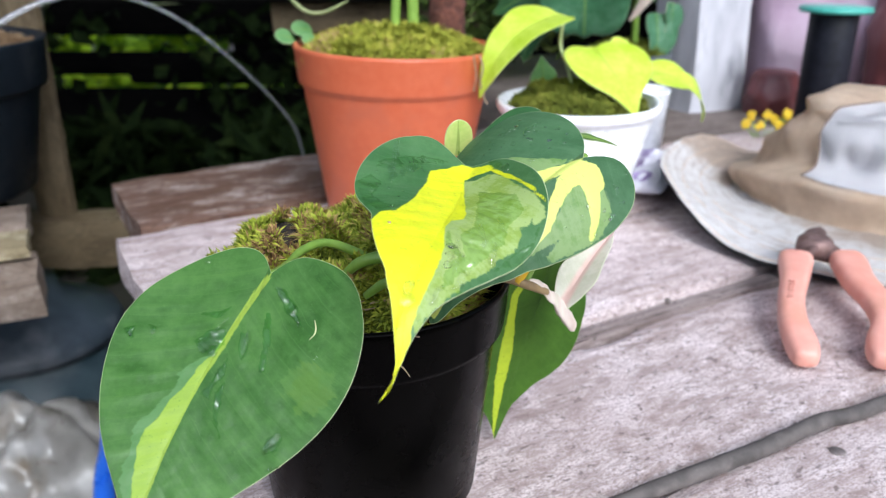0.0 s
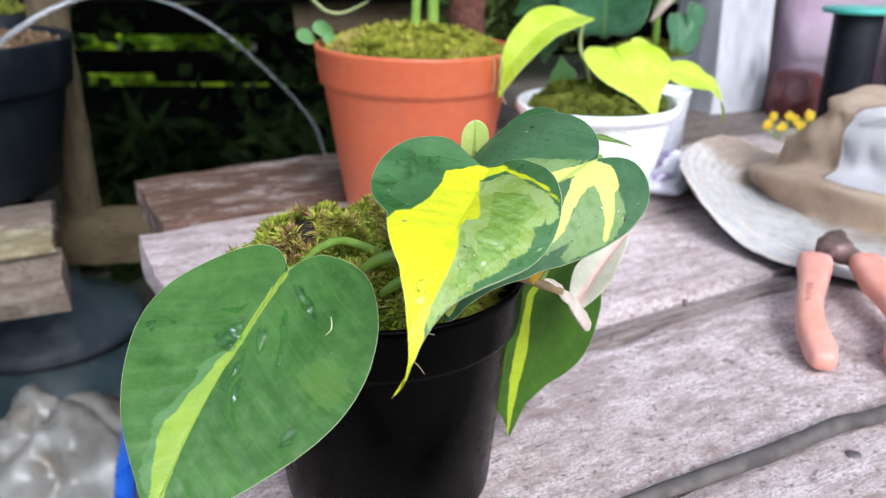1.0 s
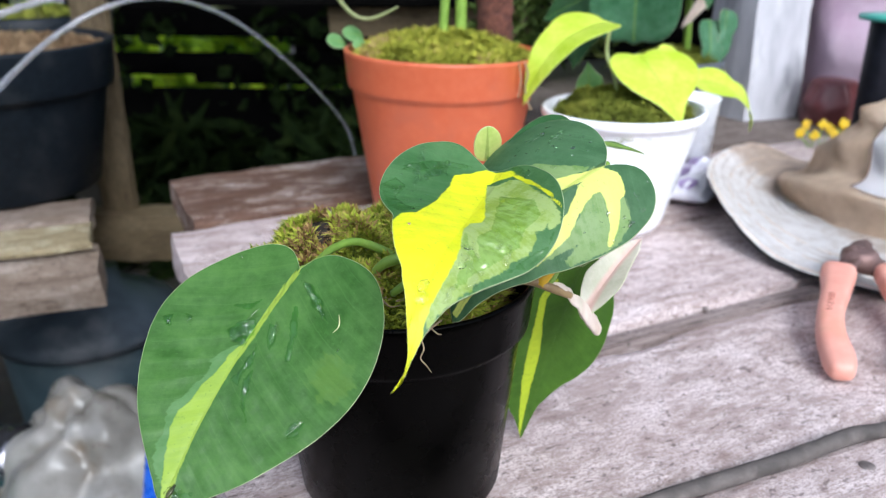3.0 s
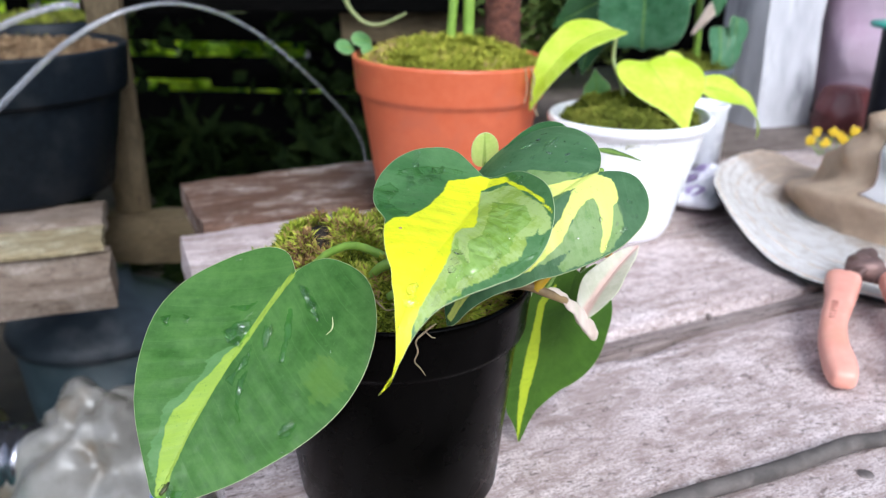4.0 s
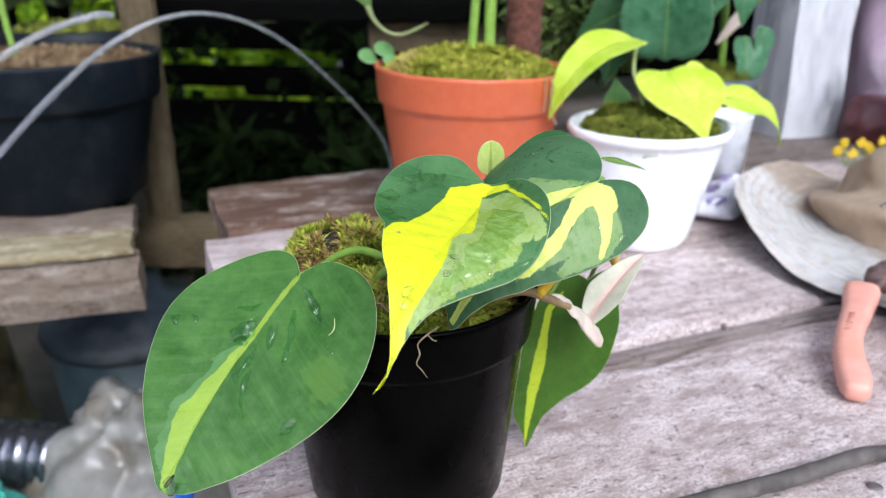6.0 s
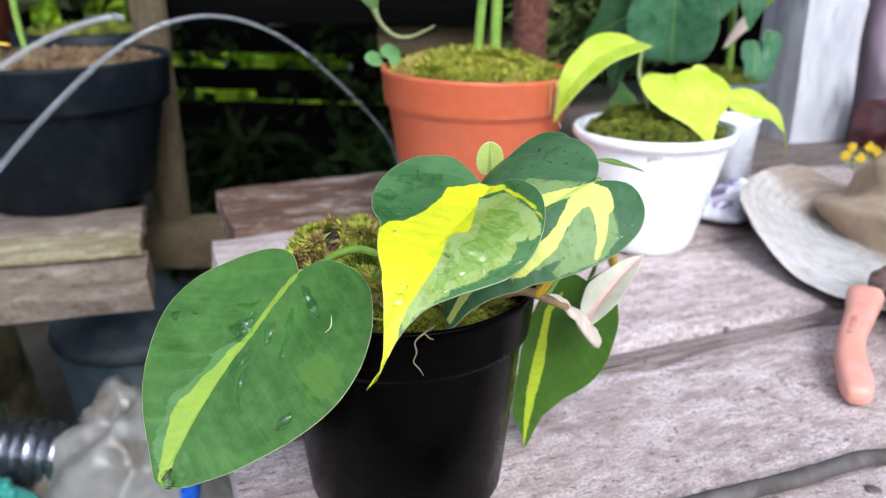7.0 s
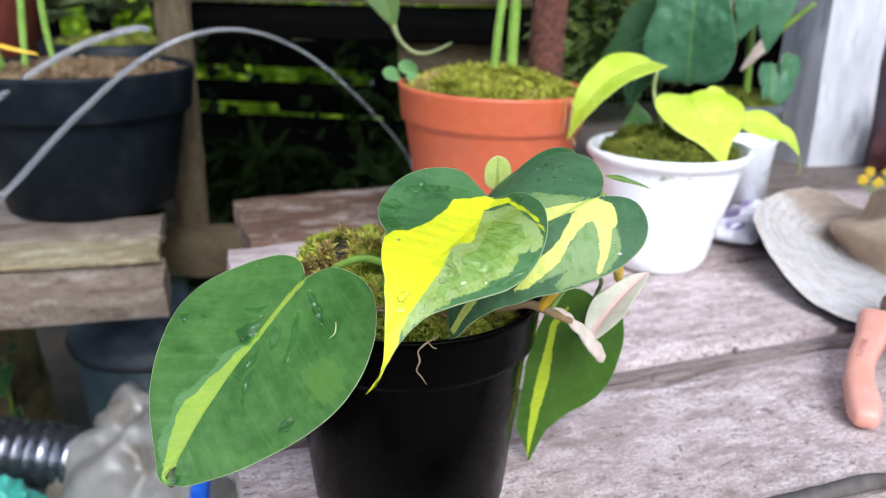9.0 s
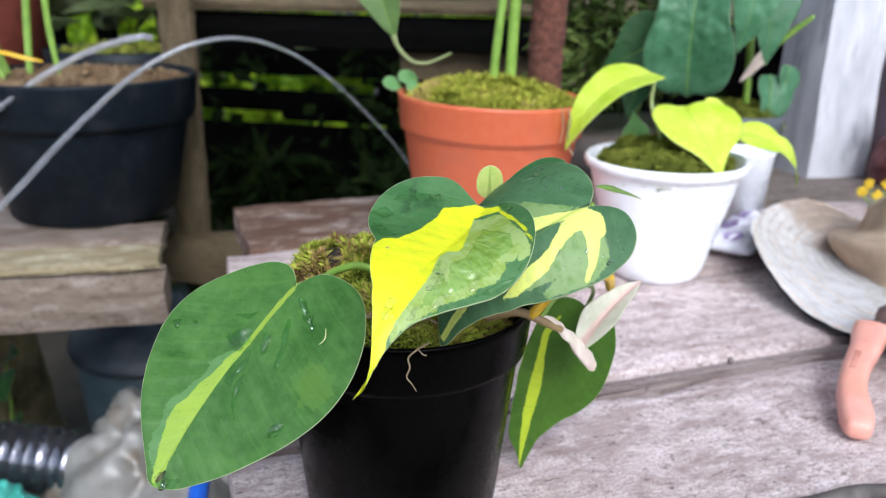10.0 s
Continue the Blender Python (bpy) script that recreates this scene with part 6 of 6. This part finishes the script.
weed = thing("weed", (-0.86, 0.98, 0.0), "small green weed growing in the gap under the shelf", "plant")
part("stem", tube([(-0.86, 0.98, -0.02), (-0.85, 0.97, 0.2), (-0.83, 0.96, 0.42)], [0.004, 0.0035, 0.002], 8, 6), STEM, weed)
for base, tip in (((-0.83, 0.96, 0.42), (-0.775, 0.93, 0.455)), ((-0.84, 0.962, 0.40), (-0.80, 0.91, 0.375)), ((-0.845, 0.965, 0.36), (-0.90, 0.93, 0.385)), ((-0.85, 0.97, 0.30), (-0.79, 0.93, 0.32))):
    heart("leaf", base, tip, (0.1, -0.6, 0.8), LEAF_IN_SHADE, weed, 0.8, 0.15, -0.5, rays=40, rings=8)

# ---- water on the leaves ----
def on_leaf(spec, u, v, lift=0.0):
    """A place on a blade and its normal."""
    along, up = Vector(spec["along"]).normalized(), Vector(spec["up"]).normalized()
    up = (up - along * up.dot(along)).normalized()
    across = up.cross(along)
    k, e = spec["bend"], 0.5
    w = bend_of(k, u, v)
    du, dv = (bend_of(k, u + e, v) - w) / e, (bend_of(k, u, v + e) - w) / e
    n = (up - along * du - across * dv).normalized()
    return Vector(spec["at"]) + (along * u + across * v + up * w) / 1000 + n * lift, n


def beads(spec, spots, name, label, seed):
    rng = random.Random(seed)
    for u, v, r in spots:
        p, n = on_leaf(spec, u, v, 0.00005)
        bm = bmesh.new()
        q = n.to_track_quat("Z", "Y").to_matrix().to_4x4() @ Matrix.Rotation(rng.uniform(0, 6.28), 4, "Z")
        bmesh.ops.create_icosphere(bm, subdivisions=3, radius=1.0)
        s = rng.uniform(0, 50)
        for w in bm.verts:
            k = 1 + 0.35 * noise.noise(w.co * 1.6 + Vector((s, 0, 0)))
            w.co = Vector((w.co.x * k * r * 1.25, w.co.y * k * r * 0.85, max(w.co.z, -0.3) * min(r * 0.32, 0.0007))) 
        bmesh.ops.transform(bm, matrix=Matrix.Translation(p) @ q, verts=bm.verts)
        bead = solo(name, bm, water, tuple(p), label, "water drop", group="drops on the leaves")
        bead.visible_shadow = False


beads(BIG, [(32.0, -26.3, 0.0012), (35.4, -33.0, 0.0010), (4.3, -22.1, 0.0009), (20.4, 26.5, 0.0005), (31.5, -5.0, 0.0012), (84.5, 1.4, 0.0024)],
      "water_drop", "clear bead of water on the dark green leaf", 1)
beads(MID, [(67.1, -0.1, 0.0026), (63.5, -0.6, 0.0019), (41.9, 5.8, 0.0014), (46.4, 6.5, 0.0015), (50.5, 7.0, 0.0013), (44.0, 9.5, 0.0010), (-7.2, 11.4, 0.0018), (23.7, -26.6, 0.0014), (32.1, -17.2, 0.0012)],
      "water_drop", "clear bead of water on the yellow leaf", 2)
beads(RIGHT, [(3.6, -21.4, 0.0010), (13.4, -23.0, 0.0012), (3.4, -13.7, 0.0008), (6.0, -31.5, 0.0009), (-3.5, -16.4, 0.0008), (0.1, 16.3, 0.0007), (-7.4, 13.6, 0.0008), (10.3, 23.0, 0.0008), (2.4, 21.4, 0.0007), (14.5, -10.9, 0.0013), (12.4, -33.0, 0.0009), (18.7, 24.0, 0.0007)],
      "water_drop", "clear bead of water on the splashed leaf", 3)


def mist(spec, area, count, seed, label):
    """Small beads strewn over a stretch (u0, u1, v0, v1) of a blade."""
    rng = random.Random(seed)
    spots = []
    for _ in range(count):
        u, v = rng.uniform(*area[:2]), rng.uniform(*area[2:])
        turn = math.degrees(math.atan2(v, u - spec["centre"]))
        if math.hypot(v, u - spec["centre"]) > 0.9 * side_radius(spec["left"] if turn >= 0 else spec["right"], abs(turn)):
            continue
        spots.append((u, v, 0.00036 * 2.3 ** rng.random() ** 2))
    beads(spec, spots, "water_drop", label, seed)


def puddles(spec, spots, label, seed):
    """Long flat pools of water: place (u, v), direction, half length and half width in millimetres."""
    for k, (u, v, du, dv, long, wide) in enumerate(spots):
        p, n = on_leaf(spec, u, v, 0.0)
        x = (on_leaf(spec, u + du, v + dv)[0] - p).normalized()
        x = (x - n * x.dot(n)).normalized()
        y = n.cross(x)
        size = math.hypot(du, dv)
        bm = bmesh.new()
        bmesh.ops.create_icosphere(bm, subdivisions=4, radius=1.0)
        for w in bm.verts:
            s = w.co.x * long
            bend = wide * 0.9 * noise.noise((s * 0.28 + seed, k * 3.0, 0.0))
            girth = 1 + 0.75 * noise.noise((s * 0.45, k * 5.0 + seed, math.copysign(2.0, w.co.y)))
            t = bend + w.co.y * wide * max(0.3, girth)
            q, m = on_leaf(spec, u + (du * s - dv * t) / size, v + (dv * s + du * t) / size)
            w.co = q + m * (max(w.co.z, -0.4) * 0.0011 * (1 + 0.5 * noise.noise((s * 0.6, t * 0.6, seed))))
        pool = solo("water_pool", bm, water, tuple(p), label, "water", group="pools on the leaves")
        pool.visible_shadow = False


puddles(BIG, ((8.0, 10.6, 1, 1.35, 8.5, 1.3), (28.8, -8.0, 1, -0.5, 4.2, 2.6), (24.5, 3.2, 1, 0.2, 4.5, 1.3), (22.0, -7.0, 1, -0.3, 4.0, 0.7), (49.5, 25.2, 1, -0.3, 4.0, 1.6), (56.0, 29.0, 1, -1.0, 2.6, 0.6), (84.0, 2.4, 1, 0.0, 3.0, 2.2)),
        "thin clear pool of water lying on the dark green leaf", 21)
puddles(MID, ((3.0, -19.0, 1, -0.2, 9.0, 1.8), (12.0, -23.5, 1, 0.3, 6.0, 1.4), (1.0, -26.0, 1, 0.2, 5.0, 1.2), (45.0, 8.0, 1, 0.2, 8.0, 1.2), (32.0, 13.0, 1, 0.4, 6.0, 1.1), (53.0, 12.0, 1, -0.2, 5.0, 1.2), (38.0, 18.0, 1, 0.1, 5.0, 1.2), (24.0, 17.0, 1, 0.5, 4.0, 0.9), (62.0, 7.0, 1, -0.2, 4.0, 1.0)),
        "thin clear pool of water lying on the yellow leaf", 22)
puddles(RIGHT, ((4.0, -24.0, 1, 0.2, 5.0, 1.2), (10.0, -31.0, 1, 0.2, 3.0, 0.9)), "thin clear pool of water lying on the splashed leaf", 23)
mist(RIGHT, (-6, 24, -36, -6), 34, 11, "tiny bead of water on the splashed leaf")
mist(RIGHT, (0, 26, 14, 36), 22, 12, "tiny bead of water on the splashed leaf")
mist(MID, (-2, 26, -28, -14), 12, 13, "tiny bead of water on the yellow leaf")
part("spot", lathe(tuple(on_leaf(MID, 42.2, -13.9, 0.0001)[0]), ((0.0, 0.0003), (0.0005, 0.00025), (0.0006, -0.0003), (0.0, -0.0003)), 10), ROOT, plant, "tiny brown speck")
part("scratch", tube([tuple(on_leaf(BIG, u, v, 0.00012)[0]) for u, v in ((9.4, 21.0), (11.6, 22.4), (13.6, 22.9), (15.8, 22.0))], [0.00012, 0.00026, 0.00022, 0.0001], 6, 5), STRAW, plant, "pale dry scratch")
